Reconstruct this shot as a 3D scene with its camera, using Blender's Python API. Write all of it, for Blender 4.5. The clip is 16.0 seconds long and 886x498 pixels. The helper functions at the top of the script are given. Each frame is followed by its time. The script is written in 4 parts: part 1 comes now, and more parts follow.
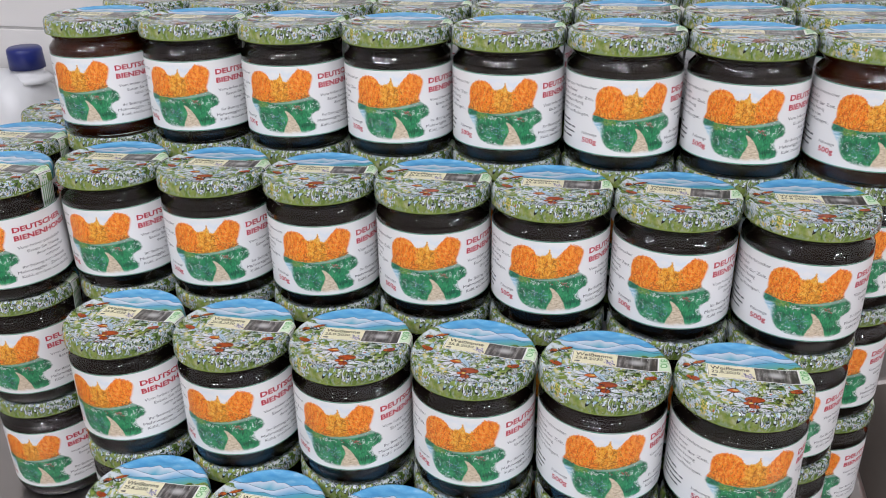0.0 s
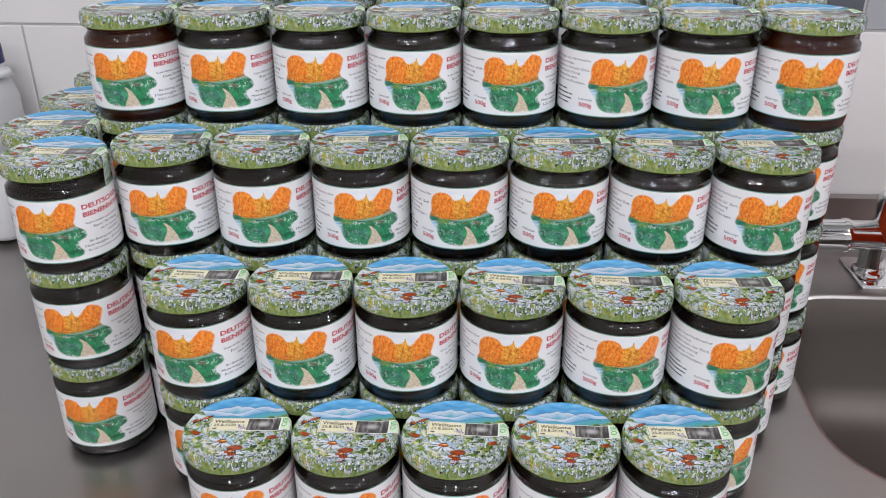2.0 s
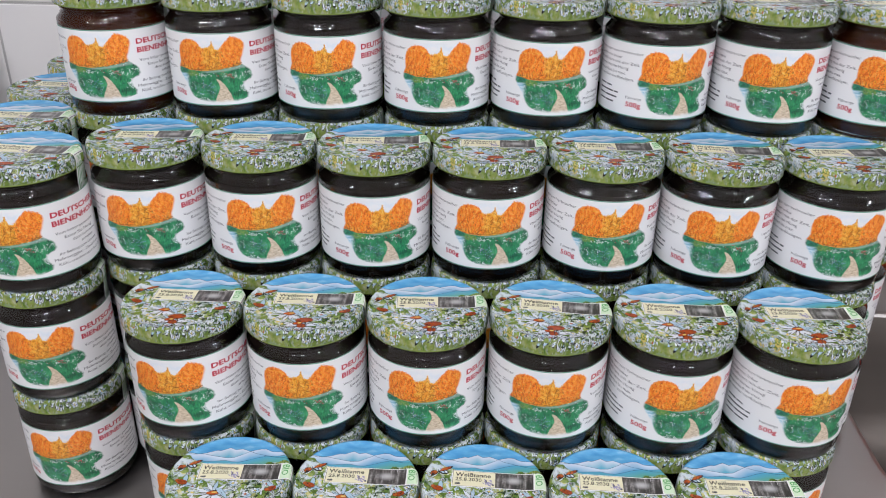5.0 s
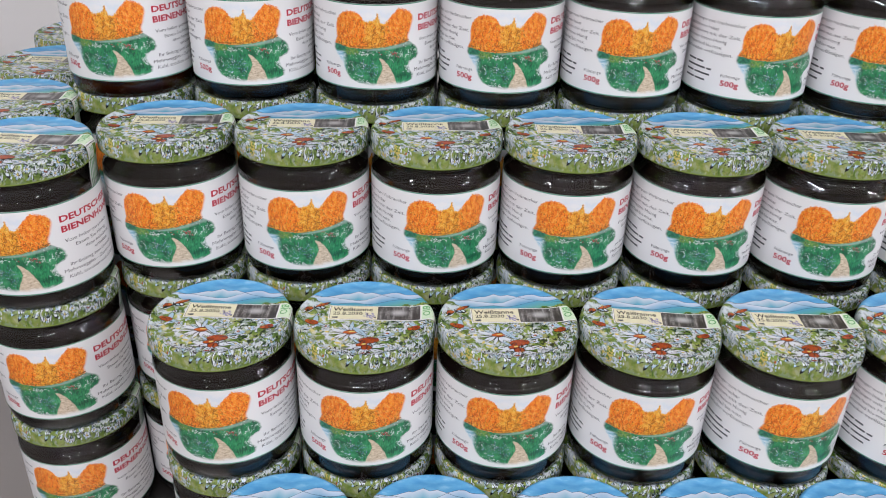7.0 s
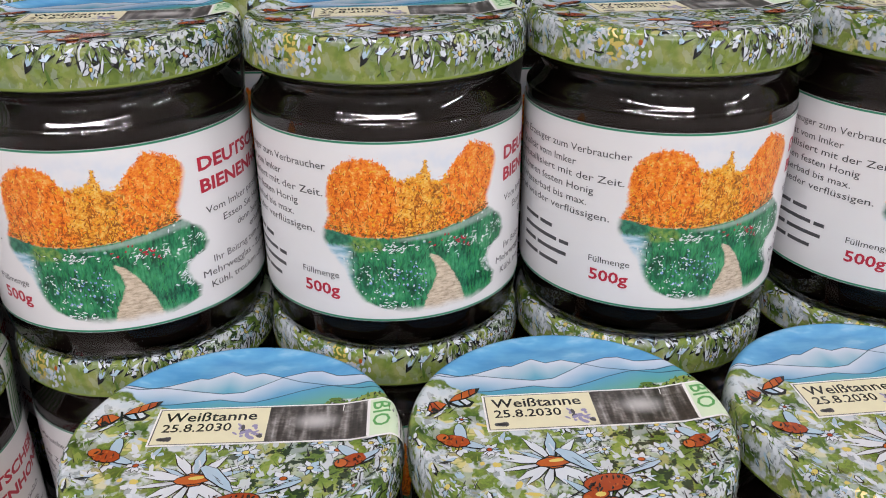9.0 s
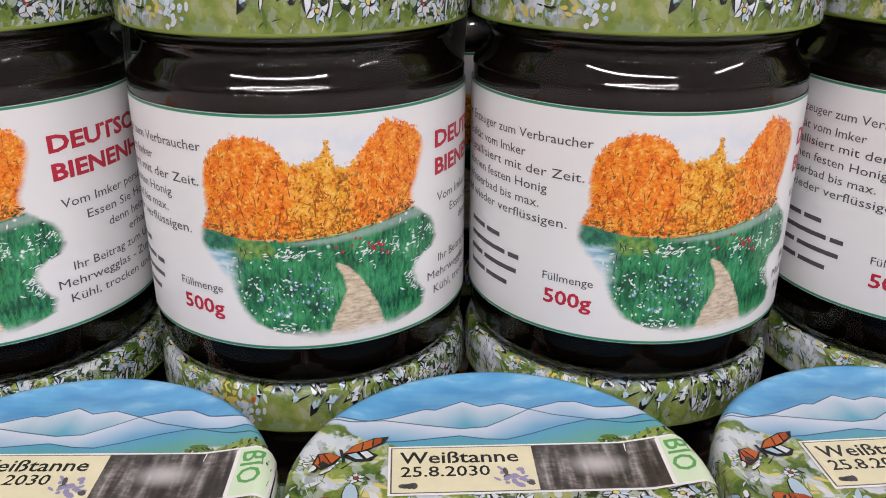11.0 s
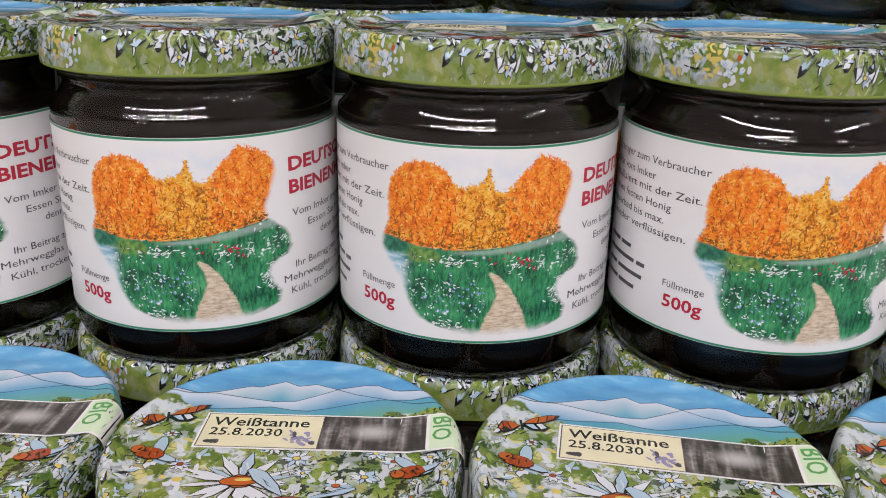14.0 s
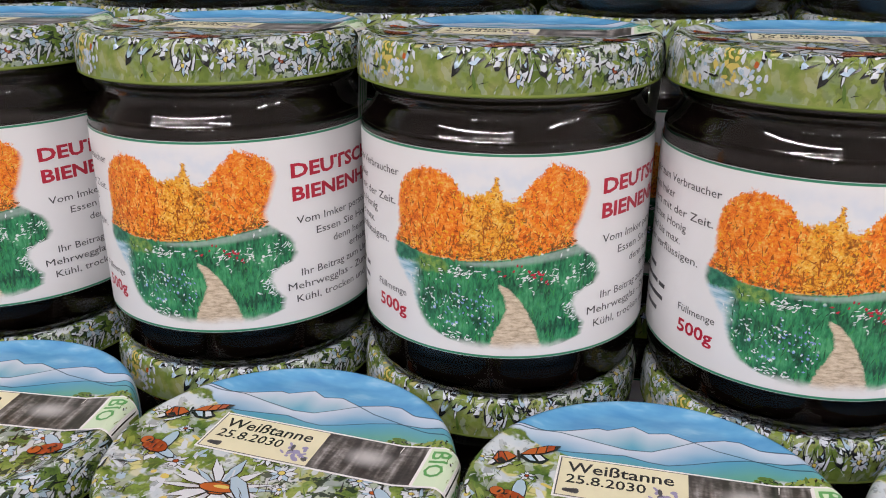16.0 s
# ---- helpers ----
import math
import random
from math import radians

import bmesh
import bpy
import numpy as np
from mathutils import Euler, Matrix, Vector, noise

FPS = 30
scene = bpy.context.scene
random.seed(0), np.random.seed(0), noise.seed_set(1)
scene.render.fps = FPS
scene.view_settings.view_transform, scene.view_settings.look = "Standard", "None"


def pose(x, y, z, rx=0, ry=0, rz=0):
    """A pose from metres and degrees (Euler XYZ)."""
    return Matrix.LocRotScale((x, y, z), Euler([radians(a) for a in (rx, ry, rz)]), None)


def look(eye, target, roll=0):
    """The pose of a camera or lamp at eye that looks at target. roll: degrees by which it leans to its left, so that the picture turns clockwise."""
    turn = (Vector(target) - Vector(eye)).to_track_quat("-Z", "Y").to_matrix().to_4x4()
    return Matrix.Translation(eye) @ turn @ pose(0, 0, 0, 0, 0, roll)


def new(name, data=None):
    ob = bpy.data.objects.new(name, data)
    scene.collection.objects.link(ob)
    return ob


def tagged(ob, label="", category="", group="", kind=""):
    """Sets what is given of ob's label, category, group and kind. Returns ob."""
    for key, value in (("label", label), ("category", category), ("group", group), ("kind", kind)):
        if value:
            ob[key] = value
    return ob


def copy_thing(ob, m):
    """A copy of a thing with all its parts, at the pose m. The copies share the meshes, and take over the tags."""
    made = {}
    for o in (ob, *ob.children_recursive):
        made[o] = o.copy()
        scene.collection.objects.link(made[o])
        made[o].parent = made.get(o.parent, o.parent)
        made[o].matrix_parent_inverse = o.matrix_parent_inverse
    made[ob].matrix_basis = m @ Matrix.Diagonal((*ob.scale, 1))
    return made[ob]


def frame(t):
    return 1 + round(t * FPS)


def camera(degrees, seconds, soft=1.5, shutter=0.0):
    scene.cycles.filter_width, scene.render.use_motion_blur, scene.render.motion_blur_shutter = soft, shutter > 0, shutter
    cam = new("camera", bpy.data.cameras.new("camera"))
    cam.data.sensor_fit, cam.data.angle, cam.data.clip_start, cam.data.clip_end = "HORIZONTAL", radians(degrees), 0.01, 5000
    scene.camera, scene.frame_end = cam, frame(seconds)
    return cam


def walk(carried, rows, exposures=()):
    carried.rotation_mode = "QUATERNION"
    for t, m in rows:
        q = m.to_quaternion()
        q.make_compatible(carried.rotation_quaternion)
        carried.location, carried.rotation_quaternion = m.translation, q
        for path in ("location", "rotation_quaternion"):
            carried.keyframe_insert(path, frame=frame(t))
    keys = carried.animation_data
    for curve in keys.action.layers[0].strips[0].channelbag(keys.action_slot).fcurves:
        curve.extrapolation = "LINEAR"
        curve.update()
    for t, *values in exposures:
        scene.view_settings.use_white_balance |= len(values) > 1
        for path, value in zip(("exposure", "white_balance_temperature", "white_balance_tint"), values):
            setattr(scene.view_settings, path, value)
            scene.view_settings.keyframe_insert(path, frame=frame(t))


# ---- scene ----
cam = camera(54.83, 16.0, 1.0)
PATH = [
    (0, (0.0264, 0.0406, 0.4815), (-0.3016, 1.3567, -0.1591), -1.10),
    (0.5, (-0.0305, -0.0060, 0.4943), (-0.2488, 1.3260, -0.1600), -0.65),
    (1, (-0.0579, -0.0559, 0.4973), (-0.1765, 1.2900, -0.1540), -0.25),
    (1.5, (-0.0783, -0.0871, 0.5009), (-0.1813, 1.2526, -0.1657), -0.44),
    (2, (-0.0840, -0.0882, 0.5038), (-0.1796, 1.2538, -0.1595), -0.39),
    (2.5, (-0.0854, -0.0842, 0.5084), (-0.1634, 1.2603, -0.1521), 0.03),
    (3, (-0.0834, -0.0750, 0.5121), (-0.1732, 1.2703, -0.1451), 0.11),
    (3.5, (-0.0962, -0.0692, 0.5197), (-0.1833, 1.2822, -0.1255), 0.50),
    (4, (-0.1072, -0.0621, 0.5142), (-0.1840, 1.2896, -0.1315), 0.80),
    (4.2, (-0.1116, -0.0570, 0.5087), (-0.1905, 1.2905, -0.1456), 0.70),
    (6.3, (-0.1268, 0.0964, 0.4551), (-0.1871, 1.4119, -0.2631), 1.04),
    (6.5, (-0.1407, 0.0940, 0.4577), (-0.2021, 1.4043, -0.2699), 0.88),
    (7, (-0.1961, 0.0847, 0.4610), (-0.1980, 1.3981, -0.2636), 1.74),
    (7.5, (-0.2591, 0.1269, 0.4274), (-0.2174, 1.4374, -0.3014), -0.30),
    (8, (-0.2803, 0.1989, 0.3783), (-0.2421, 1.5124, -0.3451), -1.03),
    (8.2, (-0.2806, 0.2361, 0.3630), (-0.2385, 1.5574, -0.3456), -0.93),
    (10.3, (-0.2832, 0.3714, 0.2836), (-0.2317, 1.7463, -0.3139), -0.03),
    (10.5, (-0.2764, 0.3740, 0.2855), (-0.2386, 1.7552, -0.2982), -0.10),
    (11, (-0.2551, 0.3744, 0.2832), (-0.2345, 1.7608, -0.2890), 0.14),
    (11.5, (-0.2376, 0.3725, 0.2829), (-0.2288, 1.7658, -0.2725), 0.78),
    (12, (-0.2199, 0.3693, 0.2825), (-0.2241, 1.7664, -0.2635), 0.76),
    (12.5, (-0.1977, 0.3573, 0.2861), (-0.2380, 1.7593, -0.2456), 0.73),
    (13, (-0.1728, 0.3496, 0.2955), (-0.2272, 1.7531, -0.2308), 1.23),
    (13.5, (-0.1390, 0.3397, 0.2963), (-0.2123, 1.7466, -0.2187), 1.37),
    (14, (-0.1064, 0.3413, 0.2920), (-0.2234, 1.7446, -0.2248), 1.20),
    (14.5, (-0.0769, 0.3469, 0.2873), (-0.2796, 1.7364, -0.2401), 0.25),
    (15, (-0.0524, 0.3511, 0.2833), (-0.2896, 1.7326, -0.2508), -0.01),
    (15.5, (-0.0249, 0.3518, 0.2868), (-0.3037, 1.7250, -0.2486), -0.04),
    (16, (0.0056, 0.3566, 0.2955), (-0.3231, 1.7189, -0.2394), -0.16),
]
walk(cam, [(t, look(eye, target, roll)) for t, eye, target, roll in PATH],
     [(0.0, 0.06, 6400, 10.0), (4.0, 0.06, 6350, 10.0), (8.0, 0.04, 6560, 11.5), (10.5, 0.0, 6850, 14.5), (16.0, -0.03, 6880, 15.0)])

# ---- world and lamps ----
world = bpy.data.worlds.new("world")
scene.world = world
world.use_nodes = True
world.node_tree.nodes["Background"].inputs[0].default_value = (0.75, 0.85, 1.0, 1)
world.node_tree.nodes["Background"].inputs[1].default_value = 0.1
scene.view_settings.exposure = 0.0

# all unseen: front pair follows the streaks on the glass, back pair is added fill
LAMPS = [(-0.51, -0.12, 1.50, 15), (1.57, -0.12, 1.50, 15), (-0.51, -1.60, 1.50, 24), (1.57, -1.60, 1.50, 20)]


def area_lamp(x, y, z, power):
    data = bpy.data.lights.new("tube_light", "AREA")
    data.shape, data.size, data.size_y, data.energy, data.color = "RECTANGLE", 1.4, 0.05, power, (0.98, 0.965, 1.04)
    ob = new("tube_light", data)
    ob.location = (x, y, z)
    return ob


for lamp in LAMPS:
    area_lamp(lamp[0], lamp[1], lamp[2] - 0.030, lamp[3])


# ---- material tools ----
def material(name, colour=(0.8, 0.8, 0.8), rough=0.5, metal=0.0, **inputs):
    m = bpy.data.materials.new(name)
    m.use_nodes = True
    b = m.node_tree.nodes["Principled BSDF"]
    b.inputs["Base Color"].default_value = (*colour, 1)
    b.inputs["Roughness"].default_value = rough
    b.inputs["Metallic"].default_value = metal
    for k, v in inputs.items():
        b.inputs[k.replace("_", " ")].default_value = v
    return m


class Net:
    """A short way to write node trees."""

    def __init__(self, m):
        self.tree = m.node_tree
        self.bsdf = self.tree.nodes["Principled BSDF"]

    def put(self, socket, value):
        if hasattr(value, "is_output"):
            self.tree.links.new(value, socket)
        else:
            socket.default_value = value

    def node(self, kind, **settings):
        n = self.tree.nodes.new(kind)
        for k, v in settings.items():
            setattr(n, k, v)
        return n

    def math(self, op, a, b=0.0, c=0.0, clamp=False):
        n = self.node("ShaderNodeMath", operation=op, use_clamp=clamp)
        for s, v in zip(n.inputs, (a, b, c)):
            self.put(s, v)
        return n.outputs[0]

    def add(self, a, b): return self.math("ADD", a, b)
    def sub(self, a, b): return self.math("SUBTRACT", a, b)
    def mul(self, a, b): return self.math("MULTIPLY", a, b)
    def least(self, a, b): return self.math("MINIMUM", a, b)
    def most(self, a, b): return self.math("MAXIMUM", a, b)

    def step(self, x, low, high):
        n = self.node("ShaderNodeMapRange", interpolation_type="SMOOTHSTEP")
        for s, v in zip(n.inputs, (x, low, high, 0.0, 1.0)):
            self.put(s, v)
        return n.outputs[0]

    def ramp(self, x, stops, mode="LINEAR"):
        n = self.node("ShaderNodeValToRGB")
        n.color_ramp.interpolation = mode
        e = n.color_ramp.elements
        while len(e) < len(stops):
            e.new(0.5)
        for el, (p, c) in zip(e, stops):
            el.position = p
        for el, (p, c) in zip(e, stops):
            el.position, el.color = p, (*c, 1) if isinstance(c, tuple) else (c, c, c, 1)
        self.put(n.inputs[0], x)
        return n.outputs[0]

    def graph(self, x, low, high, points, top):
        """A function of one number through the points (x, y), with y from 0 to top."""
        at = self.math("DIVIDE", self.sub(x, low), high - low, clamp=True)
        c = self.ramp(at, [((a - low) / (high - low), b / top) for a, b in points])
        return self.mul(c, top)

    def mix(self, f, a, b):
        n = self.node("ShaderNodeMix", data_type="RGBA")
        self.put(n.inputs[0], f)
        for s, v in ((n.inputs[6], a), (n.inputs[7], b)):
            self.put(s, (*v, 1) if isinstance(v, tuple) else v)
        return n.outputs[2]

    def noise(self, vector, scale, detail=3.0, rough=0.55):
        n = self.node("ShaderNodeTexNoise")
        n.inputs["Scale"].default_value, n.inputs["Detail"].default_value, n.inputs["Roughness"].default_value = scale, detail, rough
        if vector is not None:
            self.put(n.inputs["Vector"], vector)
        return n.outputs[0]

    def cells(self, vector, scale, out="Distance", feature="F1"):
        n = self.node("ShaderNodeTexVoronoi", feature=feature)
        n.inputs["Scale"].default_value = scale
        if vector is not None:
            self.put(n.inputs["Vector"], vector)
        return n.outputs[out]

    def uv(self):
        n = self.node("ShaderNodeUVMap")
        s = self.node("ShaderNodeSeparateXYZ")
        self.tree.links.new(n.outputs[0], s.inputs[0])
        return n.outputs[0], s.outputs[0], s.outputs[1]

    def place(self):
        return self.node("ShaderNodeTexCoord").outputs["Object"]

    def vector(self, x, y, z=0.0):
        n = self.node("ShaderNodeCombineXYZ")
        for s, v in zip(n.inputs, (x, y, z)):
            self.put(s, v)
        return n.outputs[0]

    def stretched(self, v, scale):
        n = self.node("ShaderNodeMapping")
        self.put(n.inputs[0], v)
        n.inputs["Scale"].default_value = scale
        return n.outputs[0]

    def bump(self, height, strength, distance):
        n = self.node("ShaderNodeBump")
        n.inputs["Strength"].default_value, n.inputs["Distance"].default_value = strength, distance
        self.put(n.inputs["Height"], height)
        self.put(self.bsdf.inputs["Normal"], n.outputs[0])

    def colour(self, c): self.put(self.bsdf.inputs["Base Color"], c)
    def rough(self, r): self.put(self.bsdf.inputs["Roughness"], r)


# ---- materials ----
# crowns and foot of the woodland on the label, in millimetres from its middle
CROWN = [(-26.5, 44), (-25.5, 49.1), (-23.7, 52.2), (-21.3, 54.6), (-18, 56.1), (-14.8, 56.4), (-11.6, 56.0), (-9.4, 54.9), (-7.6, 52.9), (-6.3, 50.8), (-3.6, 50.0),
         (-2, 50.9), (0.4, 51.4), (1.5, 52.6), (2.4, 55.4), (3.1, 52.2), (4.0, 50.0), (5.7, 49.0), (7.4, 49.8), (9, 51), (10.8, 53.6), (12.2, 55.3), (14.0, 56.0), (14.9, 58.4),
         (17, 58.8), (20, 57.4), (24, 55.7), (26.4, 53.6), (27, 51)]
FOOT = [(-27.6, 34.8), (-24, 34.7), (-19.7, 33.6), (-15.8, 33.1), (-5.6, 33.1), (-0.8, 33.5), (4.1, 33.9), (9.1, 34.7), (14.4, 35.6), (20.3, 36.6), (24.1, 37.2)]
WOOD_LEFT = [(30, 11.5), (35, 12.5), (39, 14.4), (44, 14.0), (49, 14.4), (55, 15.0)]
WOOD_RIGHT = [(30, 23.6), (37, 23.6), (41, 23.2), (44.4, 24.8), (47.6, 25.8), (51, 26.9), (53.5, 26.6), (60, 24)]
MEADOW_LEFT = [(9.5, 33), (10.7, 27.7), (12.3, 24.4), (15, 21.9), (17.5, 20.3), (20, 19.2), (22.8, 18.6), (25.2, 16.5), (27.5, 14.3), (30, 12.5), (32.4, 11.8), (35, 12.3)]
MEADOW_RIGHT = [(9, 18), (9.8, 22), (11.4, 26.5), (14.7, 27.2), (17.3, 25.3), (20.2, 23.6), (22.8, 24.3), (24.4, 26.7), (25.4, 30.0), (28, 31.7), (31, 30.9), (34.2, 28.2), (37.2, 24.1)]
PATH_LEFT = [(5, 0.4), (10.2, 1.3), (13.8, 2.6), (17.3, 4.4), (20.3, 5.5), (23.1, 5.1), (27, 3.3)]
PATH_RIGHT = [(5, 15.4), (8.4, 15.0), (10.9, 14.5), (14.6, 13.2), (17.7, 11.9), (22, 9.4), (25.6, 6.6), (27.6, 3.4)]


def along(points, x):
    """The height at x of a line through the points."""
    for (x0, y0), (x1, y1) in zip(points, points[1:]):
        if x <= x1:
            return y0 + (y1 - y0) * (x - x0) / (x1 - x0)
    return points[-1][1]


def label_paper():
    """White label with a woodland picture; UV is millimetres / 100 + 0.5."""
    m = material("label_paper", rough=0.32)
    n = Net(m)
    uv, su, sv = n.uv()
    u, v = n.mul(n.sub(su, 0.5), 100.0), n.mul(sv, 100.0)
    fine = n.sub(n.noise(uv, 90, 4, 0.7), 0.5)
    coarse = n.sub(n.noise(uv, 26, 3), 0.5)
    # tree tops
    top = n.graph(u, -35, 35, CROWN, 65.0)
    low = n.graph(u, -35, 35, FOOT, 65.0)
    over = n.sub(n.add(v, n.mul(fine, 7.0)), top)
    tree = n.math("MULTIPLY", n.math("SUBTRACT", 1.0, n.step(over, -0.5, 0.5)), n.step(n.add(v, n.mul(fine, 2.0)), n.sub(low, 0.3), n.add(low, 0.3)))
    right = n.graph(v, 30, 60, WOOD_RIGHT, 40.0)
    tree = n.mul(tree, n.math("SUBTRACT", 1.0, n.step(u, n.sub(right, 1.6), n.add(right, 0.8))))
    edge = n.graph(v, 30, 60, WOOD_LEFT, 40.0)
    tree = n.mul(tree, n.step(n.add(n.add(u, 40.0), n.mul(fine, 3)), n.sub(edge, 0.5), n.add(edge, 0.8)))
    leaf = n.add(n.mul(n.noise(n.stretched(uv, (1.0, 1.25, 1)), 105, 4, 0.75), 0.50), n.mul(n.noise(n.stretched(uv, (1.15, 0.85, 1)), 34, 3, 0.6), 0.50))
    middle = n.mul(n.step(n.add(u, n.mul(coarse, 8)), -7, -3), n.math("SUBTRACT", 1.0, n.step(n.add(u, n.mul(coarse, 8)), 5, 9)))
    hot = n.ramp(leaf, [(0.35, (0.20, 0.035, 0.006)), (0.41, (0.62, 0.10, 0.010)), (0.47, (0.88, 0.20, 0.015)), (0.53, (0.93, 0.28, 0.03)), (0.61, (0.95, 0.52, 0.14))])
    gold = n.ramp(leaf, [(0.36, (0.07, 0.025, 0.006)), (0.42, (0.40, 0.11, 0.008)), (0.48, (0.78, 0.28, 0.02)), (0.54, (0.88, 0.44, 0.06)), (0.61, (0.93, 0.63, 0.18))])
    foliage = n.mix(middle, hot, gold)
    # dark wood showing low down and between the crowns
    gaps = n.most(n.math("SUBTRACT", 1.0, n.step(v, n.add(low, 1.0), n.add(low, 8.0))),
                  n.mul(n.mul(n.step(u, 3.0, 5.5), n.math("SUBTRACT", 1.0, n.step(u, 9.5, 13.0))), n.math("SUBTRACT", 1.0, n.step(v, 44, 52))))
    trunks = n.mul(n.step(n.noise(n.stretched(uv, (1.6, 0.9, 1)), 46, 4, 0.7), 0.50, 0.60), gaps)
    foliage = n.mix(n.mul(trunks, 0.85), foliage, (0.14, 0.055, 0.014))
    # meadow
    left = n.graph(v, 5, 40, MEADOW_LEFT, 40.0)
    lim = n.graph(v, 5, 40, MEADOW_RIGHT, 40.0)
    wob = n.mul(coarse, 2.5)
    mead = n.mul(n.step(n.add(n.add(u, 40.0), wob), n.sub(left, 0.6), n.add(left, 1.8)), n.math("SUBTRACT", 1.0, n.step(n.add(u, wob), n.sub(lim, 1.6), n.add(lim, 0.6))))
    mead = n.mul(mead, n.math("SUBTRACT", 1.0, n.step(v, n.sub(low, 0.2), n.add(low, 0.5))))
    mead = n.mul(mead, n.step(n.add(v, wob), 8.2, 11.4))
    blade = n.add(n.mul(n.noise(n.stretched(uv, (1.8, 0.45, 1)), 62, 4, 0.7), 0.55), n.mul(n.noise(uv, 16, 3), 0.45))
    grass = n.ramp(blade, [(0.37, (0.003, 0.035, 0.020)), (0.44, (0.008, 0.12, 0.055)), (0.52, (0.022, 0.25, 0.10)), (0.65, (0.10, 0.42, 0.19))])
    # pale far field, widening to the right
    band = n.add(1.0, n.mul(n.step(u, -8, 26), 1.6))
    far = n.mul(n.mul(n.step(v, n.sub(low, n.add(band, 0.9)), n.sub(low, n.mul(band, 0.7))), n.math("SUBTRACT", 1.0, n.step(v, n.sub(low, 0.7), n.sub(low, 0.1)))), n.step(u, -9, -2))
    grass = n.mix(n.mul(far, n.add(0.35, n.mul(n.noise(uv, 60, 3), 0.7))), grass, (0.36, 0.47, 0.43))
    # yellowish shrub before the wood
    dx, dy = n.sub(u, -15.0), n.mul(n.sub(v, 30.8), 2.0)
    shrub = n.math("SUBTRACT", 1.0, n.step(n.add(n.math("SQRT", n.add(n.mul(dx, dx), n.mul(dy, dy))), n.mul(coarse, 5)), 3.5, 6.0))
    grass = n.mix(n.mul(shrub, 0.7), grass, n.ramp(n.noise(uv, 70, 3), [(0.38, (0.05, 0.16, 0.03)), (0.62, (0.32, 0.42, 0.06))]))
    dot = n.cells(uv, 50)
    bush = n.mul(n.step(u, -22, -16), n.math("SUBTRACT", 1.0, n.step(u, 0, 4)))
    sprig = n.math("SUBTRACT", 1.0, n.step(dot, 0.14, 0.30))
    grass = n.mix(n.mul(n.mul(sprig, bush), n.step(n.noise(uv, 14, 2), 0.48, 0.58)), grass, n.ramp(n.noise(uv, 45, 1), [(0.38, (0.80, 0.88, 0.86)), (0.46, (0.24, 0.36, 0.75)), (0.55, (0.30, 0.42, 0.80)), (0.60, (0.80, 0.86, 0.9))]))
    spot = n.mul(n.mul(n.step(u, 11, 15), n.step(v, 24, 27)), n.step(n.noise(uv, 20, 2), 0.40, 0.55))
    grass = n.mix(n.mul(sprig, spot), grass, (0.78, 0.84, 0.82))
    # pond at the side, fading into the paper
    water = n.mul(n.math("SUBTRACT", 1.0, n.step(n.add(u, n.mul(coarse, 5)), -21.5, -18.0)), n.math("SUBTRACT", 1.0, n.step(n.add(v, n.mul(fine, 3)), 29.2, 31.0)))
    pond = n.ramp(n.noise(n.stretched(uv, (0.5, 2.2, 1)), 30, 3), [(0.36, (0.16, 0.40, 0.50)), (0.48, (0.45, 0.66, 0.80)), (0.62, (0.74, 0.82, 0.88))])
    grass = n.mix(n.mul(water, 0.92), grass, pond)
    reed = n.mul(n.math("SUBTRACT", 1.0, n.step(u, -21, -18)), n.step(v, 30.2, 31.4))
    grass = n.mix(n.mul(reed, 0.75), grass, n.ramp(n.noise(uv, 60, 3), [(0.4, (0.006, 0.07, 0.06)), (0.62, (0.05, 0.24, 0.16))]))
    # sandy path
    pl = n.graph(v, 5, 30, PATH_LEFT, 40.0)
    pr = n.graph(v, 5, 30, PATH_RIGHT, 40.0)
    wig = n.mul(fine, 2.2)
    path = n.mul(n.step(n.add(u, wig), n.sub(pl, 0.4), n.add(pl, 0.4)), n.math("SUBTRACT", 1.0, n.step(n.add(u, wig), n.sub(pr, 0.4), n.add(pr, 0.4))))
    path = n.mul(path, n.math("SUBTRACT", 1.0, n.step(v, 26.6, 27.6)))
    sand = n.ramp(n.noise(n.stretched(uv, (0.5, 1.6, 1)), 80, 4, 0.7), [(0.35, (0.40, 0.31, 0.21)), (0.53, (0.66, 0.54, 0.40)), (0.68, (0.78, 0.69, 0.56))])
    grass = n.mix(path, grass, sand)
    # faint sky between the crowns
    sky = n.mul(n.mul(n.step(u, -20, -4), n.math("SUBTRACT", 1.0, n.step(u, 14, 24))), n.math("SUBTRACT", 1.0, n.step(v, 56, 61)))
    sky = n.mul(sky, n.step(v, 36, 40))
    haze = n.step(n.noise(uv, 16, 2), 0.35, 0.65)
    c = n.mix(n.mul(sky, n.add(n.mul(haze, 0.45), 0.12)), (0.82, 0.82, 0.82), (0.62, 0.72, 0.83))
    c = n.mix(mead, c, grass)
    c = n.mix(tree, c, foliage)
    # green rules
    rule = n.most(n.mul(n.step(v, 60.6, 60.75), n.math("SUBTRACT", 1.0, n.step(v, 61.25, 61.4))), n.mul(n.step(v, 6.1, 6.25), n.math("SUBTRACT", 1.0, n.step(v, 6.75, 6.9))))
    c = n.mix(rule, c, (0.02, 0.24, 0.13))
    n.colour(c)
    n.bump(n.noise(uv, 160, 2), 0.04, 0.0004)
    return m


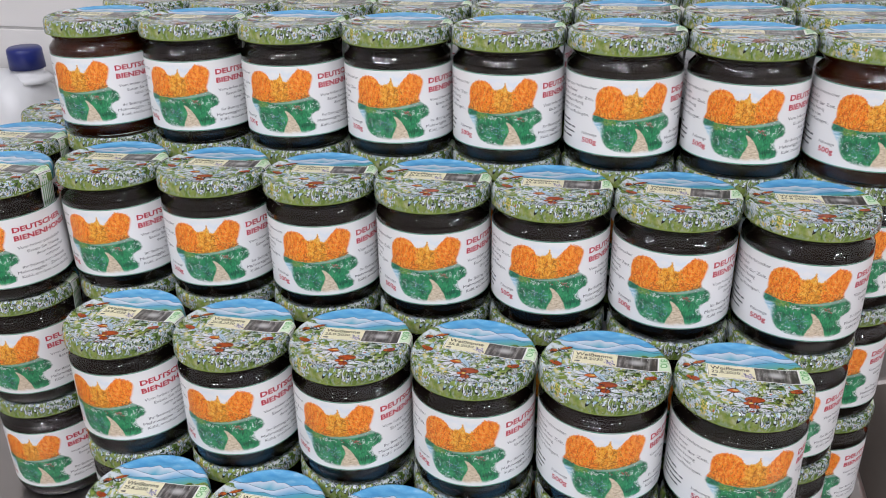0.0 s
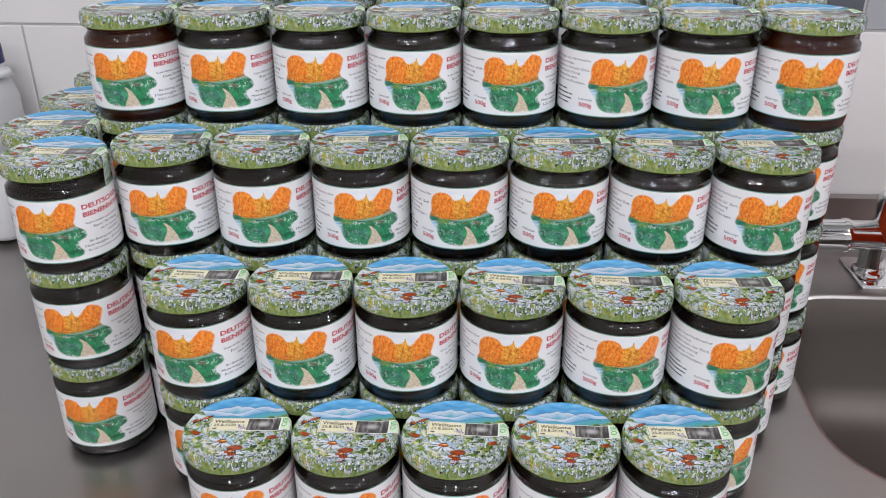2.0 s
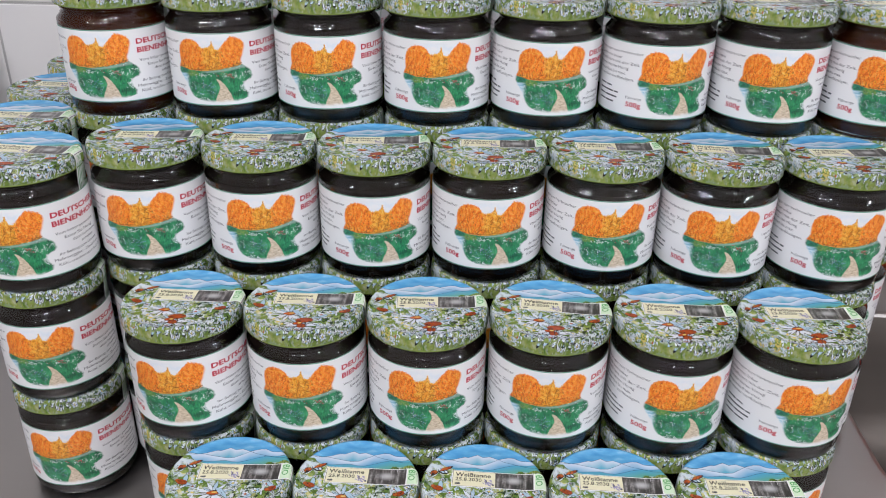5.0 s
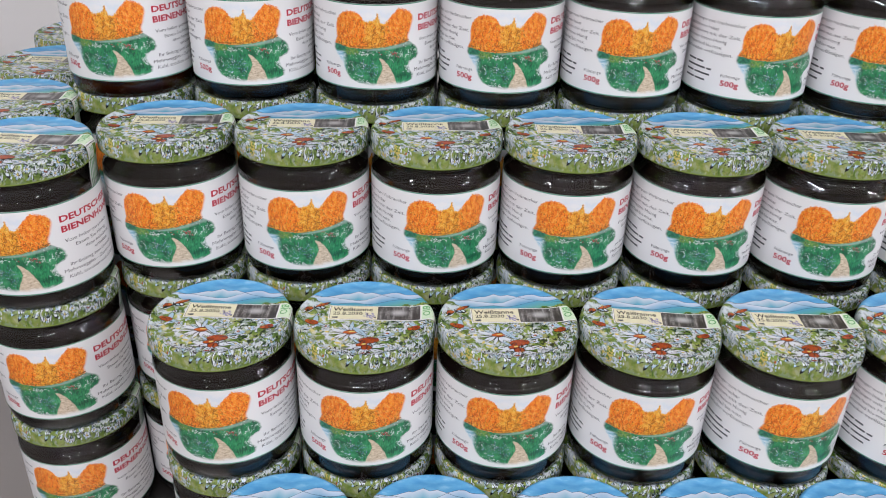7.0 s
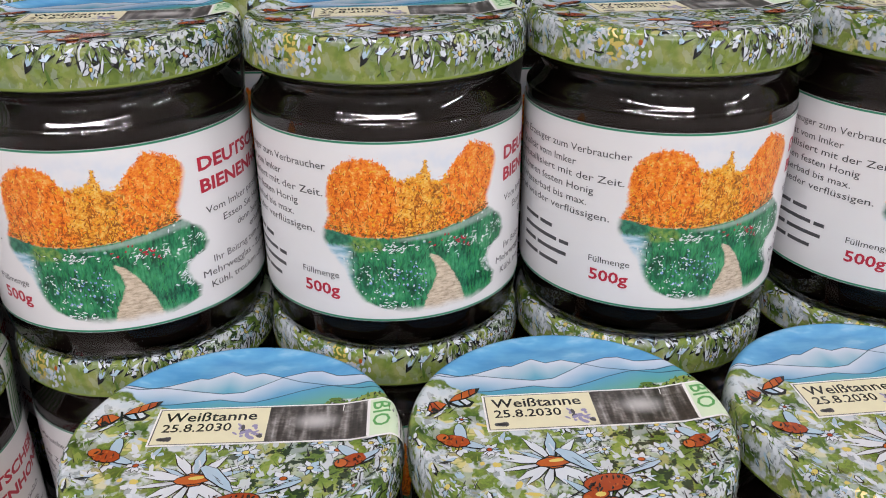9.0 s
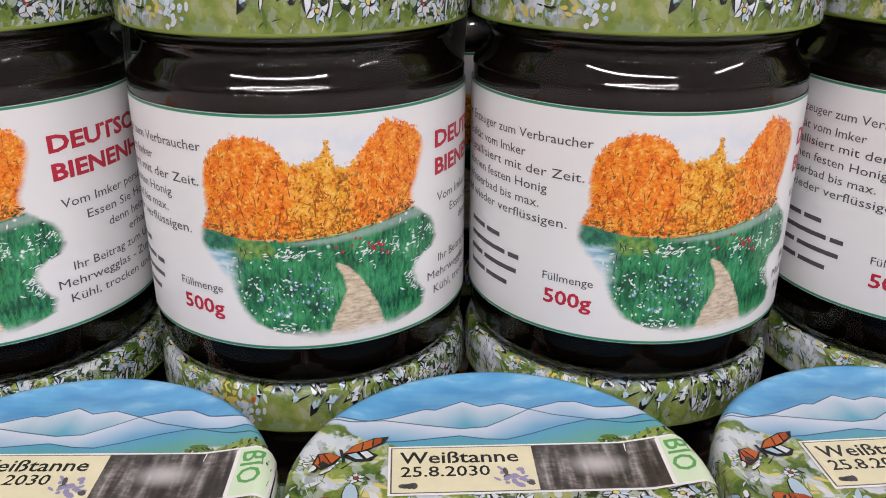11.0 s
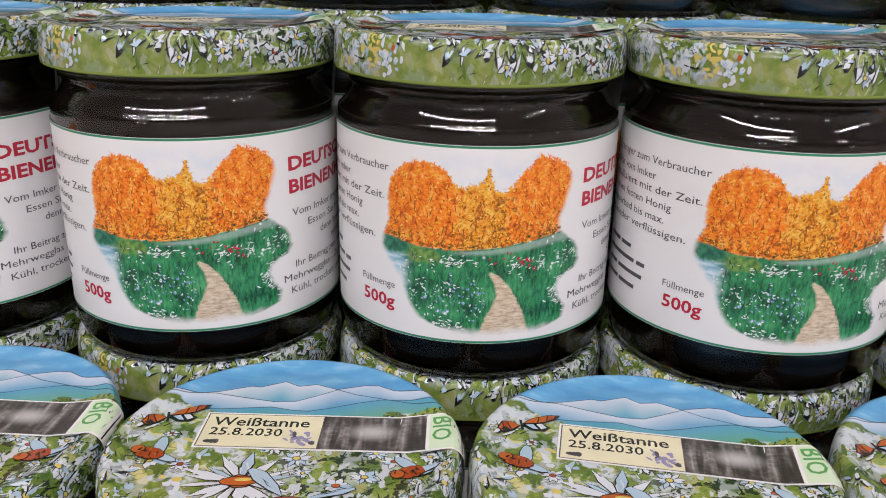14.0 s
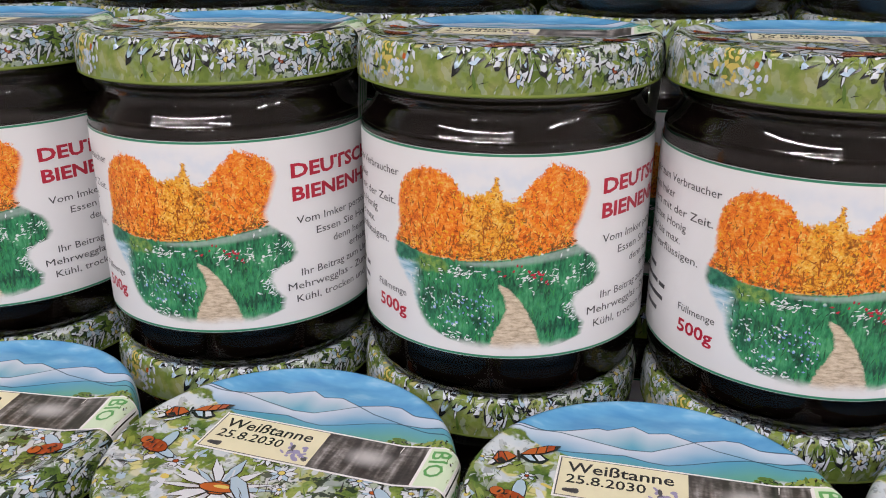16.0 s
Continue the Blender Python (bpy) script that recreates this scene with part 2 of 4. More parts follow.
# outlines of the painted landscape on the lid, in millimetres from its middle
PEAKS = [(-50, 20), (-30, 22.0), (-21.5, 23.9), (-13.9, 27.0), (-11.6, 26.6), (-5.4, 29.9), (-1.6, 27.6), (3.1, 28.8), (8.1, 26.7), (14, 24), (50, 15)]
RIDGE = [(-50, 21), (-30, 22.8), (-22.6, 23), (-14.4, 21), (-6.4, 19.4), (-0.9, 19.9), (4.3, 23.1), (9.5, 26.7), (16, 29), (19.6, 28.9), (23.8, 26.4), (30.4, 24.8), (50, 22)]
SLOPE = [(-50, 15), (-19, 15.2), (-12.2, 16.1), (-6.8, 16.8), (-1.3, 15.5), (3, 15.2), (8.5, 17.1), (14.5, 19.7), (20.9, 21.7), (26.3, 21.9), (33.8, 21.2), (50, 19)]
VERGE = [(-50, 22), (-38, 21), (-31, 20), (-26, 16), (-19, 13.2), (-5, 12.6), (8.5, 12.9), (14.2, 12.1), (20.7, 12.8), (23.0, 15.4), (29.2, 15.7), (35, 16.6), (38.7, 15), (50, 14)]


def lid_print():
    """Printed tin: blue hills behind, meadow in front; UV is millimetres / 200 + 0.5 from the lid's middle."""
    m = material("lid_print", rough=0.2, Specular_IOR_Level=0.4)
    n = Net(m)
    uv, su, sv = n.uv()
    x, y = n.mul(n.sub(su, 0.5), 200.0), n.mul(n.sub(sv, 0.5), 200.0)
    peaks, ridge, slope, verge = (n.graph(x, -50, 50, line, 60.0) for line in (PEAKS, RIDGE, SLOPE, VERGE))
    wash = n.noise(n.stretched(uv, (1, 2.4, 1)), 16, 3)
    soft = n.noise(n.stretched(uv, (0.8, 1.6, 1)), 9, 2)

    def under(line): return n.math("SUBTRACT", 1.0, n.step(y, n.sub(line, 0.15), n.add(line, 0.15)))

    def fall(line, depth): return n.math("DIVIDE", n.sub(line, y), depth, clamp=True)
    sky = n.ramp(wash, [(0.30, (0.07, 0.27, 0.52)), (0.55, (0.11, 0.35, 0.58)), (0.75, (0.27, 0.50, 0.68))])
    snow = n.mix(n.add(fall(peaks, 9.0), n.mul(n.sub(soft, 0.5), 0.9)), (0.56, 0.62, 0.70), (0.06, 0.33, 0.47))
    bank = n.mix(n.add(fall(ridge, 8.0), n.mul(n.sub(soft, 0.5), 1.0)), (0.52, 0.60, 0.70), (0.08, 0.31, 0.51))
    dale = n.mix(n.add(fall(slope, 6.0), n.mul(n.sub(soft, 0.5), 0.8)), (0.08, 0.32, 0.48), (0.11, 0.34, 0.27))
    c = n.mix(under(peaks), sky, snow)
    c = n.mix(under(ridge), c, bank)
    c = n.mix(under(slope), c, dale)
    for r in (peaks, ridge, slope):
        line = n.math("SUBTRACT", 1.0, n.step(n.math("ABSOLUTE", n.sub(y, r)), 0.10, 0.26))
        c = n.mix(n.mul(line, 0.85), c, (0.02, 0.06, 0.09))
    edge = n.add(verge, n.mul(n.sub(n.noise(uv, 40, 3), 0.5), 3.0))
    near = n.math("SUBTRACT", 1.0, n.step(y, n.sub(edge, 0.5), n.add(edge, 0.5)))
    tone = n.noise(uv, 24, 4, 0.62)
    meadow = n.ramp(tone, [(0.30, (0.025, 0.06, 0.012)), (0.42, (0.08, 0.15, 0.025)), (0.51, (0.19, 0.28, 0.05)), (0.60, (0.30, 0.36, 0.10)), (0.74, (0.48, 0.49, 0.24))])
    # plain lime ground over the front of the rim
    front = n.math("SUBTRACT", 1.0, n.step(y, -41, -35))
    meadow = n.mix(n.mul(front, 0.8), meadow, n.ramp(n.noise(uv, 16, 3), [(0.35, (0.10, 0.17, 0.03)), (0.5, (0.20, 0.27, 0.055)), (0.65, (0.38, 0.38, 0.15))]))
    # pale blotches without outline, mostly to one side
    side = n.math("SUBTRACT", 1.0, n.step(n.add(x, n.mul(y, -0.25)), -14, 10))
    pale = n.mul(n.step(n.noise(uv, 22, 3, 0.6), 0.49, 0.55), n.add(0.45, n.mul(side, 0.5)))
    meadow = n.mix(n.mul(pale, n.math("SUBTRACT", 1.0, n.mul(front, 0.8))), meadow, n.ramp(n.noise(uv, 26, 2), [(0.42, (0.58, 0.63, 0.66)), (0.54, (0.50, 0.58, 0.64)), (0.60, (0.60, 0.56, 0.24))]))
    busy = n.mul(n.math("SUBTRACT", 1.0, n.mul(front, 0.75)), n.math("SUBTRACT", 1.0, n.mul(side, 0.55)))
    dark = n.mul(n.mul(n.step(n.noise(uv, 48, 3, 0.7), 0.51, 0.56), 0.95), busy)
    meadow = n.mix(dark, meadow, (0.012, 0.03, 0.015))
    speck = n.mul(n.step(n.noise(n.stretched(uv, (1.3, 0.8, 1)), 44, 2, 0.7), 0.54, 0.57), busy)
    meadow = n.mix(n.mul(speck, 0.9), meadow, (0.54, 0.59, 0.62))
    c = n.mix(near, c, meadow)
    n.colour(c)
    return m


def forest_photo():
    m = material("forest_photo", rough=0.35)
    n = Net(m)
    uv, su, sv = n.uv()
    trunk = n.noise(n.stretched(uv, (2.6, 0.22, 1)), 6, 2, 0.6)
    leaf = n.noise(uv, 20, 4, 0.7)
    tone = n.ramp(n.add(n.mul(trunk, 0.7), n.mul(leaf, 0.3)), [(0.36, (0.012, 0.011, 0.010)), (0.48, (0.05, 0.045, 0.04)), (0.56, (0.15, 0.14, 0.13)), (0.66, (0.36, 0.35, 0.34))])
    dx, dy = n.mul(n.sub(su, 0.60), 100.0), n.mul(n.sub(sv, 0.62), 100.0)
    far = n.math("SQRT", n.add(n.mul(dx, dx), n.mul(dy, dy)))
    sun = n.math("SUBTRACT", 1.0, n.step(far, 0.0, 20.0))
    n.colour(n.mix(n.mul(sun, 0.62), tone, (0.72, 0.71, 0.70)))
    return m


def brushed_steel(name, tone, rough, green=0.97, blue=0.93):
    m = material(name, (tone, tone * green, tone * blue), rough, 1.0)
    n = Net(m)
    p = n.place()
    streak = n.noise(n.stretched(p, (3, 220, 60)), 1.0, 3)
    cloud = n.noise(p, 5.0, 4)
    n.colour(n.mix(n.mul(cloud, 0.45), (tone, tone * green, tone * blue), (tone * 0.72, tone * 0.71 * green, tone * 0.70 * blue)))
    n.rough(n.add(rough - 0.08, n.add(n.mul(streak, 0.10), n.mul(cloud, 0.10))))
    n.bump(streak, 0.05, 0.0004)
    return m


def tile_glaze(name, colour, rough):
    m = material(name, colour, rough)
    n = Net(m)
    info = n.node("ShaderNodeObjectInfo").outputs["Random"]
    cloud = n.noise(n.place(), 3.0, 3)
    dim = tuple(v * 0.90 for v in colour)
    n.colour(n.mix(n.add(n.mul(cloud, 0.5), n.mul(info, 0.35)), colour, dim))
    n.bump(cloud, 0.05, 0.002)
    return m


def rough_plain(name, colour, rough, scale=6.0, depth=0.15):
    m = material(name, colour, rough)
    n = Net(m)
    f = n.noise(n.place(), scale, 4)
    n.colour(n.mix(f, colour, tuple(v * (1 - 2 * depth) for v in colour)))
    n.bump(n.noise(n.place(), scale * 40, 2), 0.1, 0.0006)
    return m


LABEL, LID, PHOTO = label_paper(), lid_print(), forest_photo()
GLASS = material("jar_glass", (0.93, 0.96, 0.94), 0.02, 0.0, Transmission_Weight=1.0, IOR=1.58)
HONEY = material("dark_honey", (0.018, 0.0115, 0.0098), 0.4, 0.0, Specular_IOR_Level=0.0)
# same dark honey, with the glow of light from behind put into its colour
HONEY_BACKLIT = material("backlit_honey", (0.070, 0.013, 0.004), 0.4, 0.0, Specular_IOR_Level=0.0)
RED_INK = material("red_ink", (0.50, 0.015, 0.042), 0.35)
GREY_INK = material("grey_ink", (0.07, 0.07, 0.075), 0.4)
BLACK_INK = material("black_ink", (0.012, 0.014, 0.014), 0.25)
PETAL = material("petal_white", (0.60, 0.65, 0.69), 0.18)
PETAL_BLUE = material("petal_blue", (0.36, 0.50, 0.60), 0.18)
ORANGE = material("print_orange", (0.44, 0.10, 0.02), 0.18)
BEE_RED = material("print_rust", (0.33, 0.055, 0.014), 0.18)
LIME = material("print_lime", (0.22, 0.30, 0.06), 0.18)
YELLOW = material("print_yellow", (0.62, 0.50, 0.13), 0.18)
LEAF = material("print_leaf", (0.09, 0.17, 0.03), 0.18)
PAPER = material("sticker_paper", (0.80, 0.80, 0.78), 0.4)
CREAM = rough_plain("sticker_cream", (0.80, 0.76, 0.52), 0.4, 180.0, 0.1)
VIOLET = material("print_violet", (0.28, 0.26, 0.42), 0.4)
BIO_GREEN = material("sticker_green", (0.10, 0.36, 0.10), 0.4)
PALE_GREEN = material("sticker_pale_green", (0.62, 0.76, 0.55), 0.4)
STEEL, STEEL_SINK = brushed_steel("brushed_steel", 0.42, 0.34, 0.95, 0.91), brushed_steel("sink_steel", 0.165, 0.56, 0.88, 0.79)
CHROME = material("chrome", (0.80, 0.81, 0.82), 0.06, 1.0)
BLACK_PLASTIC = material("black_plastic", (0.015, 0.015, 0.017), 0.3)
TILE_WHITE = tile_glaze("white_tile", (0.80, 0.785, 0.765), 0.22)
TILE_DARK, TILE_GREY, TILE_BLACK = (tile_glaze("dark_tile", (0.11, 0.12, 0.14), 0.25), tile_glaze("grey_tile", (0.40, 0.41, 0.43), 0.25),
                                    tile_glaze("black_tile", (0.02, 0.022, 0.025), 0.2))
GROUT = rough_plain("grout", (0.50, 0.49, 0.475), 0.8, 30.0)
WALL_PAINT = rough_plain("wall_paint", (0.72, 0.70, 0.68), 0.7)
CEILING_PAINT = rough_plain("ceiling_paint", (0.80, 0.80, 0.78), 0.8)
FLOOR_STONE = rough_plain("floor_tile", (0.30, 0.28, 0.26), 0.5)
CANISTER = material("canister_plastic", (0.74, 0.75, 0.76), 0.35, Subsurface_Weight=0.3, Subsurface_Radius=(0.02, 0.02, 0.02))
CAP_BLUE = material("blue_plastic", (0.012, 0.022, 0.16), 0.35)
CLOTH = rough_plain("orange_cloth", (0.75, 0.09, 0.015), 0.85, 60.0, 0.2)
TUBE_GLOW = material("tube_glow", (1, 1, 1), 0.5, Emission_Color=(1.0, 0.97, 0.92, 1), Emission_Strength=6.0)
LAMP_WHITE = material("lamp_housing", (0.8, 0.8, 0.8), 0.4)


# ---- mesh tools ----
def part(name, bm, mat, parent=None, label="", smooth=False):
    """Links a bmesh as one mesh object under a thing or a part."""
    me = bpy.data.meshes.new(name)
    bmesh.ops.recalc_face_normals(bm, faces=bm.faces) if not bm.faces or len(bm.faces) < 4000 else None
    bm.to_mesh(me)
    bm.free()
    for x in mat if isinstance(mat, (list, tuple)) else [mat]:
        me.materials.append(x)
    if smooth:
        me.polygons.foreach_set("use_smooth", [True] * len(me.polygons))
    ob = new(name, me)
    ob.parent = parent
    if label:
        tagged(ob, label)
    return ob


def box(bm, x0, y0, z0, x1, y1, z1, bevel=0.0, mat=0):
    r = bmesh.ops.create_cube(bm, size=1.0)["verts"]
    for v in r:
        v.co = Vector(((x0 + x1) / 2 + v.co.x * (x1 - x0), (y0 + y1) / 2 + v.co.y * (y1 - y0), (z0 + z1) / 2 + v.co.z * (z1 - z0)))
    faces = {f for v in r for f in v.link_faces}
    for f in faces:
        f.material_index = mat
    if bevel:
        bmesh.ops.bevel(bm, geom=list({e for f in faces for e in f.edges}), offset=bevel, segments=2, affect="EDGES")
    return bm


def lathe(bm, profile, steps=64, axis=None, mat=0, close=False):
    """Turns (radius, height) pairs round z, or through the matrix axis."""
    axis = axis or Matrix()
    rings = []
    for r, z in profile:
        if r < 1e-6:
            rings.append([bm.verts.new(axis @ Vector((0, 0, z)))])
        else:
            rings.append([bm.verts.new(axis @ Vector((r * math.cos(2 * math.pi * i / steps), r * math.sin(2 * math.pi * i / steps), z))) for i in range(steps)])
    for a, b in zip(rings, rings[1:]):
        for i in range(steps):
            j = (i + 1) % steps
            if len(a) == 1 and len(b) == 1:
                continue
            q = [a[0], b[j], b[i]] if len(a) == 1 else [a[i], a[j], b[0]] if len(b) == 1 else [a[i], a[j], b[j], b[i]]
            f = bm.faces.new(q)
            f.material_index, f.smooth = mat, True
    return bm


def smooth_curve(points, each=5):
    """A rounded line through (radius, height) pairs."""
    out = []
    p = [points[0], *points, points[-1]]
    for a, b, c, d in zip(p, p[1:], p[2:], p[3:]):
        for k in range(each):
            t = k / each
            out.append(tuple(0.5 * (2 * b[i] + (c[i] - a[i]) * t + (2 * a[i] - 5 * b[i] + 4 * c[i] - d[i]) * t * t + (3 * b[i] - a[i] - 3 * c[i] + d[i]) * t ** 3) for i in (0, 1)))
    return out + [points[-1]]


def words(text, size, bold=0.0, align="LEFT", spacing=1.0):
    """Flat triangles of a line of text: vertices in units of size, and faces."""
    cu = bpy.data.curves.new("line", "FONT")
    cu.body, cu.size, cu.align_x, cu.resolution_u, cu.offset, cu.space_character = text, size, align, 2, bold, spacing
    cu.fill_mode = "FRONT"
    ob = bpy.data.objects.new("line", cu)
    scene.collection.objects.link(ob)
    dg = bpy.context.evaluated_depsgraph_get()
    me = bpy.data.meshes.new_from_object(ob.evaluated_get(dg))
    out = [tuple(v.co[:2]) for v in me.vertices], [tuple(p.vertices) for p in me.polygons]
    bpy.data.objects.remove(ob)
    bpy.data.curves.remove(cu)
    bpy.data.meshes.remove(me)
    return out


def lay(bm, flat, where, mat):
    """Lays flat points and faces on a surface through the function where(x, y)."""
    verts = [bm.verts.new(where(x, y)) for x, y in flat[0]]
    for f in flat[1]:
        if len(set(f)) > 2:
            try:
                bm.faces.new([verts[i] for i in f]).material_index = mat
            except ValueError:
                pass


def sliced(flat, step):
    """The same letters cut into strips, so that they can follow a bend."""
    bm = bmesh.new()
    lay(bm, flat, lambda x, y: Vector((x, y, 0)), 0)
    y, high = min(p[1] for p in flat[0]) + step, max(p[1] for p in flat[0])
    while y < high:
        bmesh.ops.bisect_plane(bm, geom=bm.verts[:] + bm.edges[:] + bm.faces[:], plane_co=(0, y, 0), plane_no=(0, 1, 0))
        y += step
    bm.verts.index_update()
    out = [tuple(v.co[:2]) for v in bm.verts], [tuple(v.index for v in f.verts) for f in bm.faces]
    bm.free()
    return out


def bar(x0, y0, x1, y1, n=1):
    """A flat bar of n pieces along x."""
    pts = [(x0 + (x1 - x0) * i / n, y) for i in range(n + 1) for y in (y0, y1)]
    return pts, [(2 * i, 2 * i + 2, 2 * i + 3, 2 * i + 1) for i in range(n)]


# ---- the room ----
def slab(name, x0, y0, z0, x1, y1, z1, mat, label, category):
    ob = part(name, box(bmesh.new(), x0, y0, z0, x1, y1, z1), mat)
    return tagged(ob, label, category, kind="structure")


WALL_Y = 1.05
slab("floor", -2.2, -2.8, -0.95, 2.4, 1.06, -0.90, FLOOR_STONE, "grey stone tile floor of the kitchen", "floor")
slab("ceiling", -2.2, -2.8, 1.60, 2.4, 1.10, 1.68, CEILING_PAINT, "plain white painted kitchen ceiling", "ceiling")
wall_north = slab("wall_north", -2.2, WALL_Y + 0.006, -0.90, 2.4, WALL_Y + 0.15, 1.60, GROUT, "wall of large white glazed tiles with grey grout", "wall")
slab("wall_south", -2.2, -2.9, -0.90, 2.4, -2.8, 1.60, WALL_PAINT, "plain off-white painted kitchen wall", "wall")
slab("wall_west", -2.3, -2.8, -0.90, -2.2, WALL_Y + 0.15, 1.60, WALL_PAINT, "plain off-white painted kitchen wall", "wall")
slab("wall_east", 2.4, -2.8, -0.90, 2.5, WALL_Y + 0.15, 1.60, WALL_PAINT, "plain off-white painted kitchen wall", "wall")

# steel worktop with an opening for the basin
TOP = -0.0159
BX0, BX1, BY0, BY1, BR = 0.227, 0.70, 0.500, 0.868, 0.10


def rounded(x0, y0, x1, y1, r, n=8):
    out = []
    for cx, cy, a in ((x1 - r, y1 - r, 0), (x0 + r, y1 - r, 90), (x0 + r, y0 + r, 180), (x1 - r, y0 + r, 270)):
        out += [(cx + r * math.cos(radians(a + 90 * i / n)), cy + r * math.sin(radians(a + 90 * i / n))) for i in range(n + 1)]
    return out


def worktop():
    bm = bmesh.new()
    hole = rounded(BX0, BY0, BX1, BY1, BR)
    inner = [bm.verts.new((x, y, TOP)) for x, y in hole]
    slope = [[bm.verts.new((x, y, TOP - d)) for x, y in rounded(BX0 + i, BY0 + i, BX1 - i, BY1 - i, BR - i * 0.4)] for i, d in ((0.002, 0.0004), (0.0045, 0.0016), (0.0065, 0.0045))]
    outer = rounded(-1.5, 0.34, 1.5, WALL_Y - 0.02, 0.01)
    rim = [bm.verts.new((x, y, TOP)) for x, y in outer]
    drop = [bm.verts.new((x, y, -0.04)) for x, y in outer]
    edges = [bm.edges.new((ring[i], ring[(i + 1) % len(ring)])) for ring in (inner, rim) for i in range(len(ring))]
    bmesh.ops.triangle_fill(bm, edges=edges, use_beauty=True)
    for a, b in ((inner, slope[0]), (slope[0], slope[1]), (slope[1], slope[2]), (rim, drop)):
        for i in range(len(a)):
            j = (i + 1) % len(a)
            bm.faces.new((a[i], a[j], b[j], b[i]))
    top = part("worktop", bm, STEEL)
    return tagged(top, "brushed stainless steel worktop with a set-in sink", "worktop", kind="structure")


worktop()
slab("upstand", -1.5, WALL_Y - 0.018, TOP, 1.5, WALL_Y - 0.001, 0.043, STEEL, "low steel upstand along the tiled wall", "upstand")
slab("cabinet_front", -1.5, 0.36, -0.90, 1.5, 0.40, -0.042, STEEL, "steel front under the worktop", "cabinet")


def basin():
    bm = bmesh.new()
    rings = []
    for inset, z in ((0.0063, TOP - 0.0042), (0.010, TOP - 0.013), (0.018, -0.06), (0.032, -0.13), (0.046, -0.158), (0.075, -0.172), (0.13, -0.176)):
        rings.append([bm.verts.new((x, y, z)) for x, y in rounded(BX0 + inset, BY0 + inset, BX1 - inset, BY1 - inset, BR - inset * 0.4)])
    for a, b in zip(rings, rings[1:]):
        for i in range(len(a)):
            j = (i + 1) % len(a)
            bm.faces.new((a[i], a[j], b[j], b[i]))
    bm.faces.new(rings[-1])
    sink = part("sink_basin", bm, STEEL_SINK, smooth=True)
    tagged(sink, "deep rounded stainless steel sink basin in the worktop", "sink")
    drain = part("drain", lathe(bmesh.new(), [(0, -0.172), (0.012, -0.1715), (0.030, -0.1705), (0.038, -0.1705), (0.040, -0.175)], 32, pose(0.46, 0.684, 0)), CHROME, sink, "chrome drain")
    return sink


basin()


def pipe(bm, points, radius, steps=20, mat=0):
    """A round tube along the points."""
    rings = []
    for i, p in enumerate(points):
        a, b = Vector(points[max(0, i - 1)]), Vector(points[min(len(points) - 1, i + 1)])
        q = (b - a).to_track_quat("Z", "Y").to_matrix()
        r = radius[i] if isinstance(radius, (list, tuple)) else radius
        rings.append([bm.verts.new(Vector(p) + q @ Vector((r * math.cos(2 * math.pi * k / steps), r * math.sin(2 * math.pi * k / steps), 0))) for k in range(steps)])
    for a, b in zip(rings, rings[1:]):
        for i in range(steps):
            f = bm.faces.new((a[i], a[(i + 1) % steps], b[(i + 1) % steps], b[i]))
            f.smooth, f.material_index = True, mat
    for ring in (rings[0], rings[-1]):
        bm.faces.new(ring).material_index = mat
    return bm


def faucet():
    top = new("mixer_tap")
    top.location = (0.392, 0.920, TOP)
    tagged(top, "chrome mixer tap with a thick horizontal body on a square plate", "tap")
    part("base_plate", box(bmesh.new(), -0.022, -0.042, 0.0, 0.058, 0.042, 0.005, 0.002), CHROME, top)
    part("pedestal", lathe(bmesh.new(), smooth_curve([(0.021, 0.005), (0.0195, 0.009), (0.016, 0.014), (0.015, 0.03), (0.015, 0.048)], 4), 40), CHROME, top)
    side = pose(-0.145, 0, 0.0555, 0, 90, 0)
    part("body", lathe(bmesh.new(), [(0, 0), (0.016, 0), (0.0195, 0.004), (0.0195, 0.100), (0.0215, 0.102), (0.0215, 0.109), (0.0195, 0.111), (0.0195, 0.215), (0.016, 0.22), (0, 0.22)], 48, side), CHROME, top)
    part("lever_base", lathe(bmesh.new(), smooth_curve([(0.0165, 0.072), (0.0165, 0.100), (0.015, 0.112), (0.009, 0.115), (0.0, 0.115)], 3), 36, pose(0.010, 0, 0)), CHROME, top)
    part("lever", pipe(bmesh.new(), [(0.018, 0.0, 0.105), (0.022, -0.006, 0.14), (0.030, -0.012, 0.19), (0.036, -0.016, 0.24)], [0.0075, 0.007, 0.0065, 0.006]), BLACK_PLASTIC, top, "black lever")
    part("spout", pipe(bmesh.new(), [(0.052, 0.0, 0.060), (0.066, -0.02, 0.10), (0.070, -0.035, 0.16), (0.070, -0.060, 0.195), (0.068, -0.10, 0.200), (0.066, -0.14, 0.185)], 0.010), CHROME, top)
    return top


faucet()


